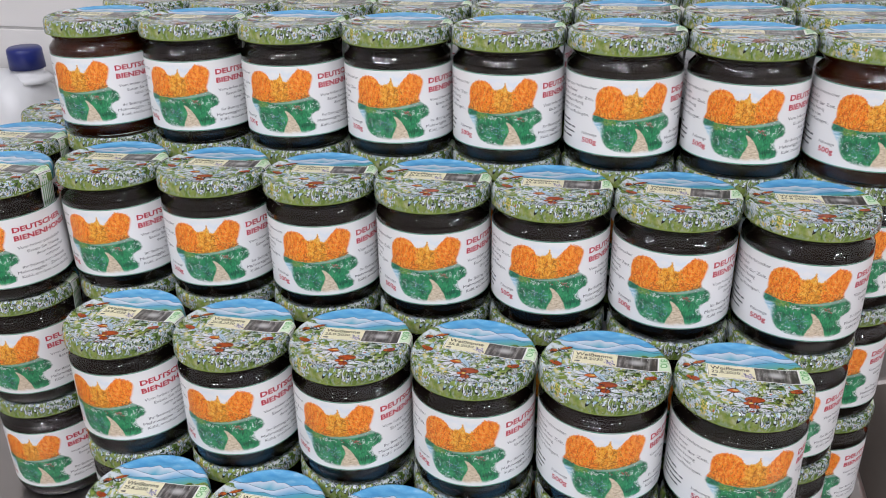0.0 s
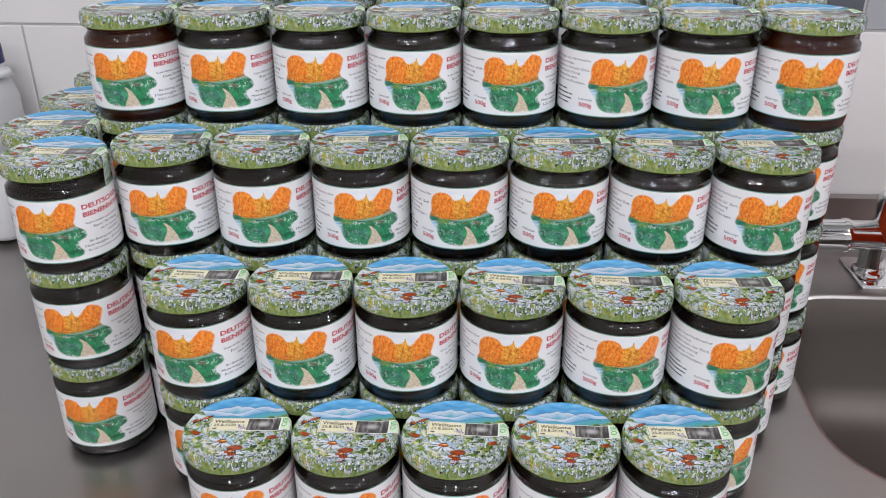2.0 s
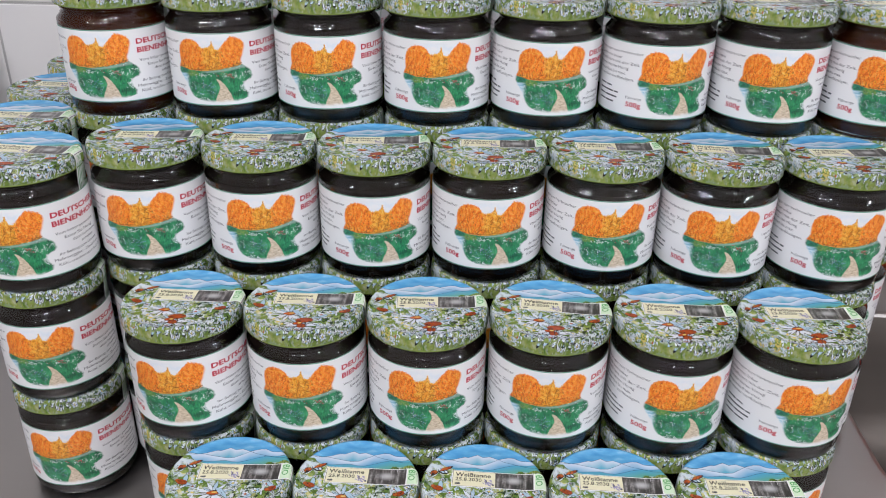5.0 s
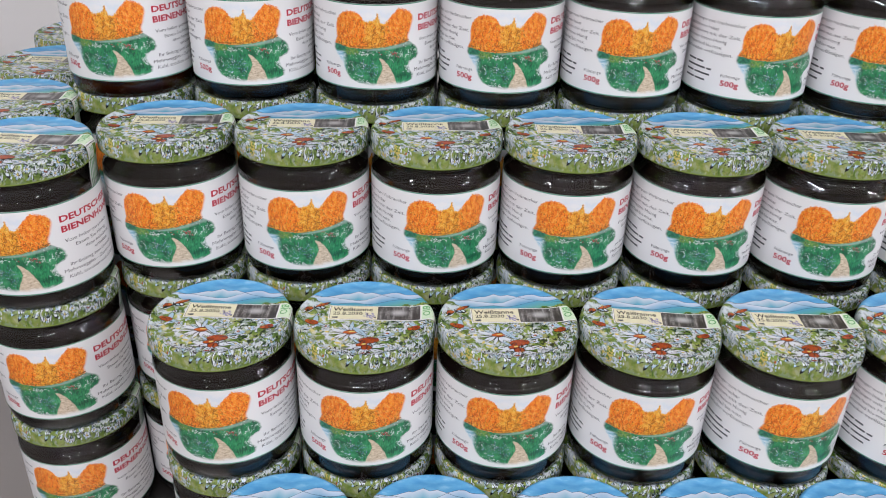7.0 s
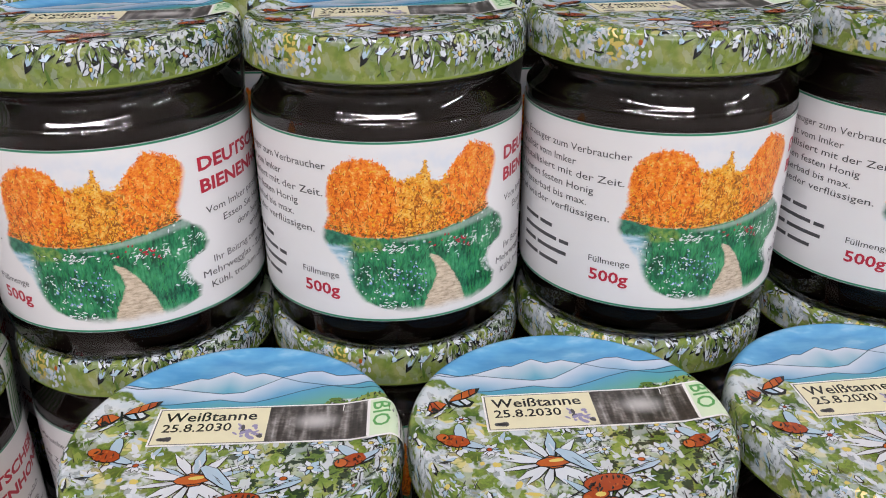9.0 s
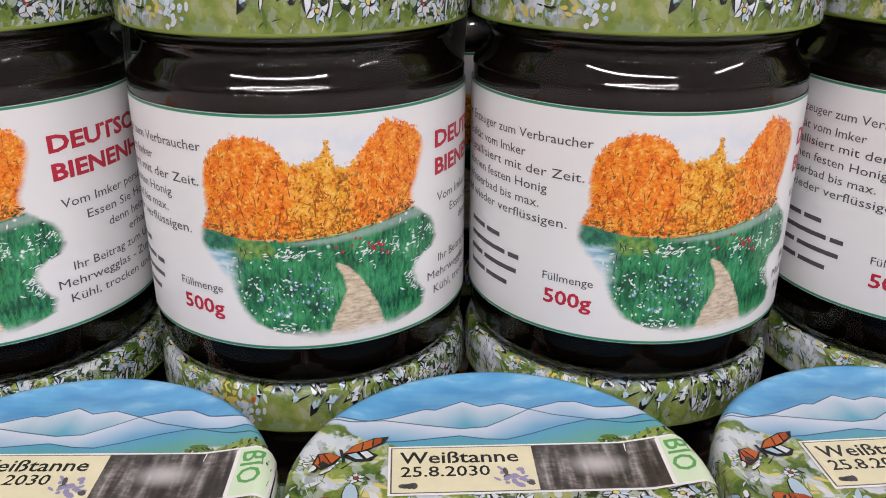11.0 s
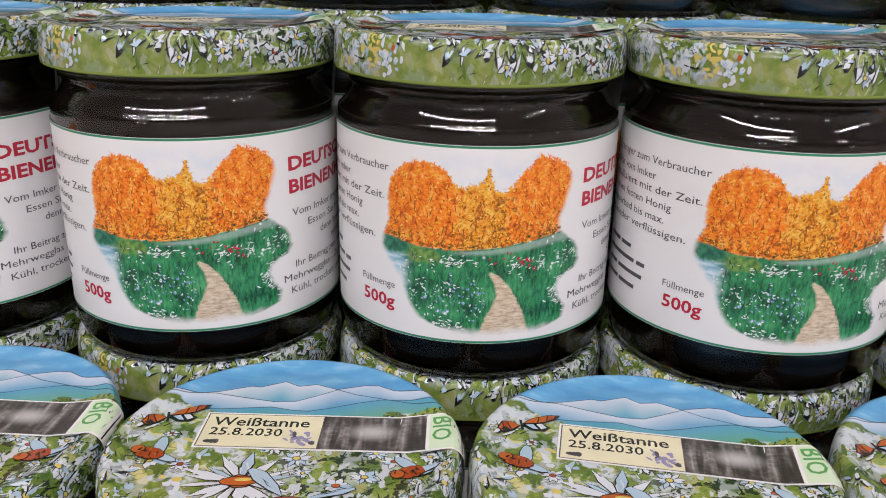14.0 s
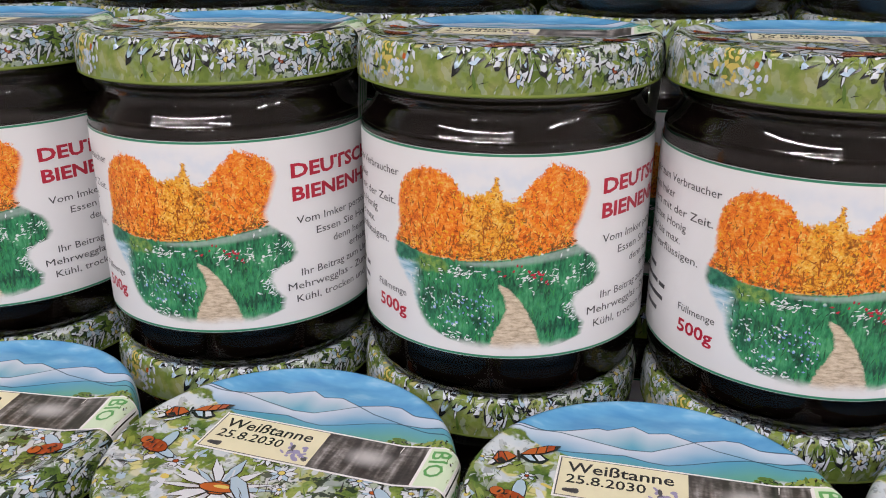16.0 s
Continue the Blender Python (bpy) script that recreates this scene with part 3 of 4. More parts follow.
def cloth():
    bm = bmesh.new()
    n, k = 28, 30
    grid = []
    for j in range(k + 1):
        t = j / k
        line = []
        for i in range(n + 1):
            s = i / n
            half = 0.066 + 0.030 * min(1, t * 1.7) - 0.028 * max(0, t - 0.72) / 0.28
            x = 0.458 + (s - 0.5) * 2 * half
            fold = 0.010 * math.sin(s * 15 + t * 2) * (0.4 + t) + 0.006 * math.sin(s * 31 + 2)
            z = 0.215 - 0.205 * t - 0.035 * t * math.cos((s - 0.62) * 5.0) * 0.6
            line.append(bm.verts.new((x, 0.842 + fold, z)))
        grid.append(line)
    for a, b in zip(grid, grid[1:]):
        for i in range(n):
            bm.faces.new((a[i], a[i + 1], b[i + 1], b[i])).smooth = True
    bmesh.ops.solidify(bm, geom=bm.faces[:], thickness=0.003)
    ob = part("cleaning_cloth", bm, CLOTH)
    return tagged(ob, "bright orange cleaning cloth hung over the tap's spout", "cloth")


cloth()


def canister():
    top = new("canister")
    top.location = (-0.843, 0.985, TOP + 0.004)
    tagged(top, "white translucent plastic canister with a blue screw cap", "canister")
    bm = bmesh.new()
    rings = []
    for inset, z in ((0.012, 0.0), (0.003, 0.004), (0.0, 0.012), (0.0, 0.10), (0.003, 0.104), (0.0, 0.108), (0.0, 0.192), (0.004, 0.211), (0.014, 0.226), (0.03, 0.235), (0.045, 0.238)):
        rings.append([bm.verts.new((x, y, z)) for x, y in rounded(-0.10 + inset, -0.05 + inset, 0.10 - inset, 0.05 - inset, 0.028 if inset < 0.02 else 0.004)])
    for a, b in zip(rings, rings[1:]):
        for i in range(len(a)):
            bm.faces.new((a[i], a[(i + 1) % len(a)], b[(i + 1) % len(a)], b[i])).smooth = True
    bm.faces.new(rings[0])
    bm.faces.new(rings[-1])
    part("body", bm, CANISTER, top)
    part("neck", lathe(bmesh.new(), [(0.0, 0.223), (0.030, 0.223), (0.025, 0.230), (0.019, 0.233), (0.019, 0.248), (0.0, 0.248)], 32, pose(0.076, 0.010, 0)), CANISTER, top)
    bm = bmesh.new()
    prof = [(0.0, 0.267), (0.019, 0.267), (0.0215, 0.2645), (0.0218, 0.261), (0.0222, 0.240), (0.0, 0.240)]
    lathe(bm, prof, 40, pose(0.076, 0.010, 0))
    part("cap", bm, CAP_BLUE, top, "blue ribbed screw cap")
    part("grip", pipe(bmesh.new(), [(-0.085, 0, 0.222), (-0.08, 0, 0.249), (-0.05, 0, 0.258), (0.0, 0, 0.256), (0.022, 0, 0.246), (0.026, 0, 0.228)], 0.011), CANISTER, top)
    return top


canister()


def ceiling_lamp(x, y, z):
    top = new("ceiling_lamp")
    top.location = (x, y, z)
    tagged(top, "long white ceiling lamp with bright fluorescent tubes, back row added as fill", "ceiling lamp", "ceiling lamps")
    part("housing", box(bmesh.new(), -0.78, -0.09, 0.03, 0.78, 0.09, 0.10, 0.01), LAMP_WHITE, top)
    for dy in (0.0,):
        part("tube", pipe(bmesh.new(), [(-0.72, dy, 0.0), (0.72, dy, 0.0)], 0.013, 16), TUBE_GLOW, top, "glowing tube")
        for dx in (-0.73, 0.73):
            part("tube_holder", box(bmesh.new(), dx - 0.012, dy - 0.014, -0.016, dx + 0.012, dy + 0.014, 0.035, 0.003), LAMP_WHITE, top)
    return top


for lamp in LAMPS:
    ceiling_lamp(*lamp[:3])


# ---- the jars (millimetres, turned to metres at the end) ----
MM = 0.001
SINK = 0.0008           # depth of the panel of a lid, in which the next jar stands
PITCH = 0.0942          # from lid to lid in a stack
BODY = 41.4             # outer radius of the glass
PAPER_R = 41.65         # radius of the label

# lid profile from the middle of the top to the lower edge, with the length along it
LID_LINE = smooth_curve([(0.0, 93.3), (15, 93.33), (29, 93.35), (35.0, 93.4), (37.5, 94.2), (39.3, 94.9), (40.8, 94.2), (41.65, 91.9), (42.0, 88.2), (42.05, 84.4)], 3)
LID_RUN = [0.0]
for a, b in zip(LID_LINE, LID_LINE[1:]):
    LID_RUN.append(LID_RUN[-1] + math.dist(a, b))


def on_lid(x, y, lift=0.0):
    """The place on the lid of a point of the flat print."""
    s = math.hypot(x, y)
    k = min(s, LID_RUN[-1] - 0.05)
    i = max(j for j in range(len(LID_RUN) - 1) if LID_RUN[j] <= k)
    f = (k - LID_RUN[i]) / (LID_RUN[i + 1] - LID_RUN[i])
    (r0, z0), (r1, z1) = LID_LINE[i], LID_LINE[i + 1]
    d = Vector((r1 - r0, z1 - z0)).normalized()
    r, z = r0 + (r1 - r0) * f - d.y * lift, z0 + (z1 - z0) * f + d.x * lift
    a = math.atan2(y, x)
    return Vector((r * math.cos(a), r * math.sin(a), z)) * MM


def on_label(u, v, lift=0.0):
    a = u / PAPER_R
    r = PAPER_R + lift
    return Vector((r * math.sin(a), -r * math.cos(a), v + 6.5)) * MM


def glass_body():
    line = smooth_curve([(0, 0.8), (24, 0.6), (28.5, -0.2), (31.6, -0.78), (35.6, -0.3), (38.4, 1.1), (40.1, 3.4), (41.0, 7.0), (BODY, 12.5), (BODY, 40), (BODY, 68.8), (40.75, 72.3),
                         (38.75, 75.0), (37.35, 77.5), (37.3, 79.2), (38.1, 80.2), (38.2, 81.2), (37.5, 82.2), (37.4, 91.0)], 4)
    bm = lathe(bmesh.new(), [(r * MM, z * MM) for r, z in line], 48)
    bm.faces.new([v for v in bm.verts if abs(v.co.z - 91.0 * MM) < 1e-6])
    return bm


def honey_fill():
    line = smooth_curve([(0, 4.6), (30, 3.6), (34.2, 4.2), (37.4, 7.0), (39.0, 11.5), (39.6, 16.0), (39.6, 67.8), (39.0, 70.9), (37.6, 73.5), (36.2, 75.8), (35.6, 78.8), (35.6, 84), (34.8, 85), (0, 85)], 2)
    return lathe(bmesh.new(), [(r * MM, z * MM) for r, z in line], 40)


def petal_flower(bm, rng, x, y, r, petals, white, centre, turn=0.0, squash=1.0):
    for i in range(petals):
        a = turn + 2 * math.pi * i / petals + rng.uniform(-0.2, 0.2)
        length, wide = r * rng.uniform(0.7, 1.15), r * 2.1 / petals * rng.uniform(0.6, 1.2)
        ca, sa = math.cos(a), math.sin(a)

        def shape(grow, far):
            pts = [(r * 0.16, -wide * 0.3 - grow), (length * 0.6, -wide - grow), (length + far, 0), (length * 0.6, wide + grow), (r * 0.16, wide * 0.3 + grow)]
            return [(x + p * ca - q * sa, y + (p * sa + q * ca) * squash) for p, q in pts], [(0, 1, 2, 3, 4)]
        lay(bm, shape(0.16 + r * 0.012, 0.25), lambda p, q: on_lid(p, q, 0.03), 1)
        lay(bm, shape(-0.02, 0), lambda p, q: on_lid(p, q, 0.06), white if rng.random() < 0.75 else 3)
    for k, (rad, mat) in enumerate(((r * 0.25 + 0.15, 1), (r * 0.22, centre))):
        ring = [(x + rad * math.cos(2 * math.pi * i / 7), y + rad * squash * math.sin(2 * math.pi * i / 7)) for i in range(7)]
        lay(bm, (ring, [tuple(range(7))]), lambda p, q, k=k: on_lid(p, q, 0.08 + 0.02 * k), mat)


def ellipse(x, y, a, b, turn, n=10):
    c, s = math.cos(turn), math.sin(turn)
    return [(x + a * math.cos(2 * math.pi * i / n) * c - b * math.sin(2 * math.pi * i / n) * s,
             y + a * math.cos(2 * math.pi * i / n) * s + b * math.sin(2 * math.pi * i / n) * c) for i in range(n)], [tuple(range(n))]


def insect(bm, x, y, size, turn, lift=0.14):
    """A drawn bee: rust body, pale blue wings, dark outlines."""
    c, s = math.cos(turn), math.sin(turn)

    def at(p, q): return x + size * (p * c - q * s), y + size * (p * s + q * c)
    for (p, q), a, b, t, mat in (((0.15, 0.75), 0.95, 0.34, 1.9, 3), ((0.8, -0.05), 0.9, 0.26, -0.1, 3), ((0, 0), 0.85, 0.5, 0, 5), ((-0.75, 0.08), 0.36, 0.34, 0, 4)):
        X, Y = at(p, q)
        lay(bm, ellipse(X, Y, size * a + 0.22, size * b + 0.22, turn + t), lambda i, j: on_lid(i, j, lift), 1)
        lay(bm, ellipse(X, Y, size * a, size * b, turn + t), lambda i, j: on_lid(i, j, lift + 0.10), mat)
        lift += 0.12
    for k, q, w in ((-0.35, 0.12, 0.30), (0.1, -0.1, 0.24), (0.42, 0.1, 0.22)):
        X, Y = at(k, q)
        lay(bm, ellipse(X, Y, size * 0.035, size * w, turn + 0.35, 6), lambda i, j: on_lid(i, j, lift), 1)
    rough = random.Random(int(size * 10))
    for k in range(9):
        X, Y = at(rough.uniform(-0.9, 0.7), rough.uniform(-0.35, 0.35))
        blot(bm, rough, X, Y, size * rough.uniform(0.08, 0.22), size * rough.uniform(0.04, 0.10), rough.uniform(0, 3), rough.choice((1, 1, 4, 5)), lift + 0.05)
    for k in (-0.7, -0.2, 0.35):
        X, Y = at(k, -0.62)
        lay(bm, ellipse(X, Y, size * 0.04, size * 0.34, turn - 0.4 + k, 6), lambda i, j: on_lid(i, j, lift), 1)


def blot(bm, rng, x, y, length, wide, turn, mat, lift, n=6):
    """An uneven painted mark."""
    c, s = math.cos(turn), math.sin(turn)
    pts = []
    for k in range(n):
        a = 2 * math.pi * k / n
        p, q = length * math.cos(a) * rng.uniform(0.65, 1.15), wide * math.sin(a) * rng.uniform(0.6, 1.3)
        pts.append((x + p * c - q * s, y + p * s + q * c))
    lay(bm, (pts, [tuple(range(n))]), lambda i, j: on_lid(i, j, lift), mat)


def stroke(bm, rng, x, y, length, wide, turn, mat, lift):
    """A bent pen stroke, thin at both ends."""
    bend = rng.uniform(-0.5, 0.5)
    c, s = math.cos(turn), math.sin(turn)
    pts = [(-0.5, 0), (-0.12, bend * 0.22 - wide / length), (0.5, bend * 0.1), (-0.1, bend * 0.22 + wide / length)]
    lay(bm, ([(x + length * (p * c - q * s), y + length * (p * s + q * c)) for p, q in pts], [(0, 1, 3), (1, 2, 3)]), lambda i, j: on_lid(i, j, lift), mat)


def butterfly(bm, x, y, size, turn):
    """An orange butterfly with black edges and veins and pale hind wings."""
    c, s = math.cos(turn), math.sin(turn)

    def shape(pts, lift, mat):
        lay(bm, ([(x + size * (p * c - q * s), y + size * (p * s + q * c)) for p, q in pts], [tuple(range(len(pts)))]), lambda i, j: on_lid(i, j, lift), mat)
    shape([(0, 0), (0.35, -0.42), (0.85, -0.55), (1.15, -0.3), (0.9, 0.05), (0.3, 0.15)], 0.14, 1)
    shape([(0.2, 0.02), (0.42, -0.32), (0.62, -0.38), (0.5, 0.02)], 0.30, 3)
    shape([(0.62, 0.0), (0.74, -0.40), (0.98, -0.32), (0.85, 0.0)], 0.30, 2)
    shape([(0, 0.02), (0.5, 0.42), (1.25, 0.60), (1.75, 0.52), (1.5, 0.22), (0.9, 0.0)], 0.34, 1)
    shape([(0.14, 0.07), (0.52, 0.37), (0.82, 0.44), (0.66, 0.03)], 0.46, 4)
    shape([(0.71, 0.04), (0.87, 0.45), (1.18, 0.51), (1.05, 0.10)], 0.46, 4)
    shape([(1.11, 0.13), (1.23, 0.51), (1.52, 0.51), (1.4, 0.24)], 0.46, 5)
    shape([(0, 0), (-0.35, 0.32), (-0.75, 0.25), (-1.05, -0.25), (-0.8, -0.5), (-0.3, -0.32)], 0.14, 1)
    shape([(-0.06, -0.02), (-0.35, 0.27), (-0.52, 0.24), (-0.40, -0.26)], 0.30, 4)
    shape([(-0.57, 0.23), (-0.72, 0.19), (-0.74, -0.38), (-0.45, -0.29)], 0.30, 5)
    shape([(-0.77, 0.12), (-0.97, -0.22), (-0.80, -0.40)], 0.30, 4)
    shape([(-0.06, -0.38), (0.05, -0.36), (0.10, 0.28), (0.0, 0.34)], 0.52, 1)


def great_bee(bm, rng):
    """The large drawn bee on the daisies: rust body, two pale blue wings, dark legs."""
    def shape(pts, lift, mat):
        lay(bm, (pts, [tuple(range(len(pts)))]), lambda i, j: on_lid(i, j, lift), mat)

    def drop(x0, y0, x1, y1, wide, grow):
        d = math.hypot(x1 - x0, y1 - y0)
        c, s = (x1 - x0) / d, (y1 - y0) / d
        outline = [(-grow, 0), (d * 0.3, -wide * 0.7 - grow), (d * 0.75, -wide - grow), (d + grow, -wide * 0.3), (d + grow, wide * 0.4), (d * 0.7, wide * 0.8 + grow), (d * 0.3, wide * 0.5 + grow)]
        return [(x0 + p * c - q * s, y0 + p * s + q * c) for p, q in outline]
    for x0, y0, x1, y1, wide in ((8.0, -20.6, 18.4, -16.6, 0.9), (3.2, -20.0, -5.6, -10.4, 2.0)):
        shape(drop(x0, y0, x1, y1, wide, 0.3), 0.24, 1)
        shape(drop(x0, y0, x1, y1, wide, 0.0), 0.30, 3)
        for k in (0.3, 0.7):
            stroke(bm, rng, x0 + (x1 - x0) * (0.35 + 0.3 * k), y0 + (y1 - y0) * (0.35 + 0.3 * k), 4.0, 0.10, math.atan2(y1 - y0, x1 - x0) + 0.25 * (k - 0.5), 1, 0.34)
    for x, y, length, turn in ((-4.0, -26.0, 6, 0.6), (6.0, -27.5, 6, 1.9), (9.5, -26.5, 5, 2.3), (-3.5, -31.0, 6, 0.8), (3.0, -29.5, 6, 1.5), (12.5, -22.0, 4, 2.7), (-1.5, -33.0, 5, 1.1)):
        stroke(bm, rng, x, y, length, 0.32, turn, 1, 0.34)
    for x, y, a, b, turn, mat in ((4.0, -23.2, 5.8, 2.9, 0.12, 5), (0.2, -27.2, 3.2, 1.6, 0.25, 5), (2.4, -36.0, 3.0, 0.9, 0.1, 5)):
        lay(bm, ellipse(x, y, a + 0.3, b + 0.3, turn, 14), lambda i, j: on_lid(i, j, 0.36), 1)
        lay(bm, ellipse(x, y, a, b, turn, 14), lambda i, j: on_lid(i, j, 0.42), mat)
    for i in range(44):
        x, y = 4.0 + rng.uniform(-5, 5), -23.2 + rng.uniform(-2.2, 2.2)
        blot(bm, rng, x, y, rng.uniform(0.4, 1.1), rng.uniform(0.12, 0.32), rng.gauss(1.2, 0.5), rng.choice((1, 1, 4, 5)), 0.47)
    lay(bm, ellipse(1.4, -27.0, 1.3, 0.8, 0.15, 10), lambda i, j: on_lid(i, j, 0.47), 7)
    lay(bm, ellipse(-1.9, -27.8, 0.9, 0.8, 0.0, 8), lambda i, j: on_lid(i, j, 0.47), 4)


def lid_mesh():
    bm = bmesh.new()
    steps = 80
    layer = bm.loops.layers.uv.new("UVMap")
    lathe(bm, [(r * MM, z * MM) for r, z in LID_LINE], steps)
    # curl and inside
    lathe(bm, [(42.05 * MM, 84.4 * MM), (42.2 * MM, 83.9 * MM), (41.8 * MM, 83.5 * MM), (41.1 * MM, 83.7 * MM), (41.1 * MM, 90.4 * MM), (39.0 * MM, 91.6 * MM), (0, 91.7 * MM)], 48, mat=6)
    runs = {(round(r, 3), round(z, 3)): s for (r, z), s in zip(LID_LINE, LID_RUN)}
    for f in bm.faces:
        if f.material_index == 0:
            for lp in f.loops:
                x, y, z = lp.vert.co / MM
                r = math.hypot(x, y)
                s = runs.get((round(r, 3), round(z, 3)), r)
                k = s / r if r > 1e-6 else 0
                lp[layer].uv = (x * k / 200 + 0.5, y * k / 200 + 0.5)
    rng = random.Random(5)
    edge = LID_RUN[-1]
    # daisies scattered over the meadow, thick on one side
    spots = [(26.3, -5.7, 4.0), (36.0, -24.0, 4.2), (24.0, -30.2, 4.0), (15.4, -28.0, 3.2), (-22, -9, 3.0), (38, -8, 3.6), (31, -19, 3.4), (20, -12, 3.4), (33, -33, 4.0), (20, -41, 4.0)]
    tries = 0
    while len(spots) < 44 and tries < 8000:
        tries += 1
        a, s = rng.uniform(0, 2 * math.pi), edge * math.sqrt(rng.random()) * 0.96
        x, y = s * math.cos(a), s * math.sin(a)
        if y > 9 or (x < 8 and y < -36) or (x < -6 and rng.random() < 0.55):
            continue
        r = rng.choice((2.0, 2.6, 3.2, 3.8))
        if all(math.dist((x, y), q[:2]) > (r + q[2]) * 0.72 for q in spots) and math.dist((x, y), (-7, -14)) > 12 and math.dist((x, y), (3, -27)) > 11:
            spots.append((x, y, r))
    for x, y, r in spots:
        petal_flower(bm, rng, x, y, r, rng.choice((8, 9, 11, 12)), 2, 4 if rng.random() < 0.2 else 5 if rng.random() < 0.1 else 7, rng.uniform(0, 6), rng.uniform(0.65, 0.95))
    # blades of grass and pen strokes
    for i in range(420):
        a, s = rng.uniform(0, 2 * math.pi), edge * math.sqrt(rng.random()) * 0.97
        x, y = s * math.cos(a), s * math.sin(a)
        if y > 9 or (x < 8 and y < -37) or (x < -4 and rng.random() < 0.6) or math.dist((x, y), (-7, -15)) < 9:
            continue
        t, length, w = rng.gauss(1.4, 0.6), rng.uniform(1.5, 5.0), rng.uniform(0.10, 0.34)
        dx, dy = math.cos(t) * length, math.sin(t) * length
        lay(bm, ([(x - w, y), (x + w, y), (x + dx, y + dy)], [(0, 1, 2)]), lambda p, q: on_lid(p, q, 0.10), rng.choice((1, 1, 1, 8, 8, 2, 3, 6)))
    # soft pale petals without outline
    for i in range(110):
        x, y = rng.uniform(-44, -2), rng.uniform(-44, 2)
        if math.hypot(x, y) > edge - 2 or (x > -24 and y < -37) or math.dist((x, y), (-7, -14)) < 11:
            continue
        blot(bm, rng, x, y, rng.uniform(0.8, 2.6), rng.uniform(0.5, 1.1), rng.uniform(0, 3), rng.choice((2, 2, 3, 6, 7)), 0.12)
    # ragged petals, leaves and strokes over the rim
    for i in range(130):
        a = rng.uniform(-1.75, 0.3) if rng.random() < 0.72 else rng.uniform(-math.pi - 0.2, -2.3)
        s, t = rng.uniform(34, edge - 2.0), rng.gauss(1.2, 0.7)
        x, y = s * math.cos(a), s * math.sin(a)
        length, wide = rng.uniform(1.2, 3.2), rng.uniform(0.25, 0.55)
        shade = rng.choice((2, 2, 2, 3, 8, 6))
        if shade in (2, 3):
            blot(bm, rng, x + rng.uniform(-0.3, 0.3), y - 0.2, length + 0.2, wide + 0.15, t, 1, 0.13)
        blot(bm, rng, x, y, length, wide, t, shade, 0.19)
    for i in range(360):
        a = rng.uniform(-1.7, 0.3) if rng.random() < 0.78 else rng.uniform(-math.pi - 0.2, -2.4)
        s = rng.uniform(33, edge - 0.8)
        stroke(bm, rng, s * math.cos(a), s * math.sin(a), rng.uniform(1.4, 4.2), rng.uniform(0.06, 0.16), rng.gauss(1.4, 0.7), rng.choice((1, 1, 8, 8, 2)), 0.23)
    # white clump and yellow stain at one side of the rim
    for x, y, count, shade in ((-24, -40, 26, 2), (-29, -36, 12, 7), (-33, -31, 16, 2)):
        for i in range(count):
            blot(bm, rng, x + rng.gauss(0, 2.4), y + rng.gauss(0, 2.0), rng.uniform(0.6, 1.5), rng.uniform(0.4, 0.8), rng.uniform(0, 3), shade if rng.random() < 0.8 else 3, 0.21)
    blot(bm, rng, -21.5, -38, 0.9, 0.6, 1.2, 4, 0.27)
    # the two great daisies, the lower one hanging over the rim
    petal_flower(bm, rng, 3.0, -30.0, 13.5, 21, 2, 5, 0.35, 0.85)
    for x, y, length, turn in ((-13.0, -37.0, 4.2, 0.3), (-9.0, -40.0, 4.4, 0.6), (-5.5, -42.0, 4.8, 0.95), (-1.0, -42.0, 4.6, 0.8), (3.5, -42.0, 4.0, 1.4), (6.5, -43.0, 3.8, 1.6), (9.5, -42.0, 4.2, 1.9), (13.5, -41.0, 4.0, 2.2), (17.0, -38.5, 3.6, 2.4)):
        blot(bm, rng, x, y, length + 0.35, 1.45, turn, 1, 0.24, 8)
        blot(bm, rng, x, y, length, 1.0, turn, 3 if x < 0 else 2, 0.29, 8)
    for i in range(44):
        a, s = -1.55 + rng.uniform(-0.55, 0.62), rng.uniform(34.5, 41.5)
        x, y, length, wide = s * math.cos(a), s * math.sin(a), rng.uniform(1.6, 3.2), rng.uniform(0.5, 0.9)
        turn = a + rng.gauss(0, 0.45)
        blot(bm, rng, x, y, length + 0.22, wide + 0.2, turn, 1, 0.30 + 0.001 * i, 7)
        blot(bm, rng, x, y, length, wide, turn, 3 if rng.random() < 0.2 else 2, 0.335 + 0.001 * i, 7)
    petal_flower(bm, rng, -7.2, -14.8, 13.2, 24, 2, 4, 0.1, 0.78)
    for x, y, a, b, mat in ((-7.2, -14.8, 4.6, 1.9, 1), (-7.2, -14.8, 4.3, 1.6, 4), (-6.4, -14.3, 2.0, 0.6, 7)):
        lay(bm, ellipse(x, y, a, b, 0.1), lambda p, q, k=mat: on_lid(p, q, 0.16 + 0.02 * (k > 1) + 0.02 * (k > 4)), mat)
    great_bee(bm, rng)
    insect(bm, 30.2, -10.0, 4.2, 0.5)
    insect(bm, -30.2, -5.5, 4.4, -0.3)
    butterfly(bm, -31.0, 10.3, 6.2, 0.30)
    for i in range(40):
        x = rng.uniform(21, 40)
        blot(bm, rng, x, along(VERGE, x) - rng.uniform(0, 2.4), rng.uniform(0.7, 1.6), rng.uniform(0.4, 0.8), rng.uniform(0, 3), rng.choice((8, 8, 6, 1)), 0.06)
    return bm


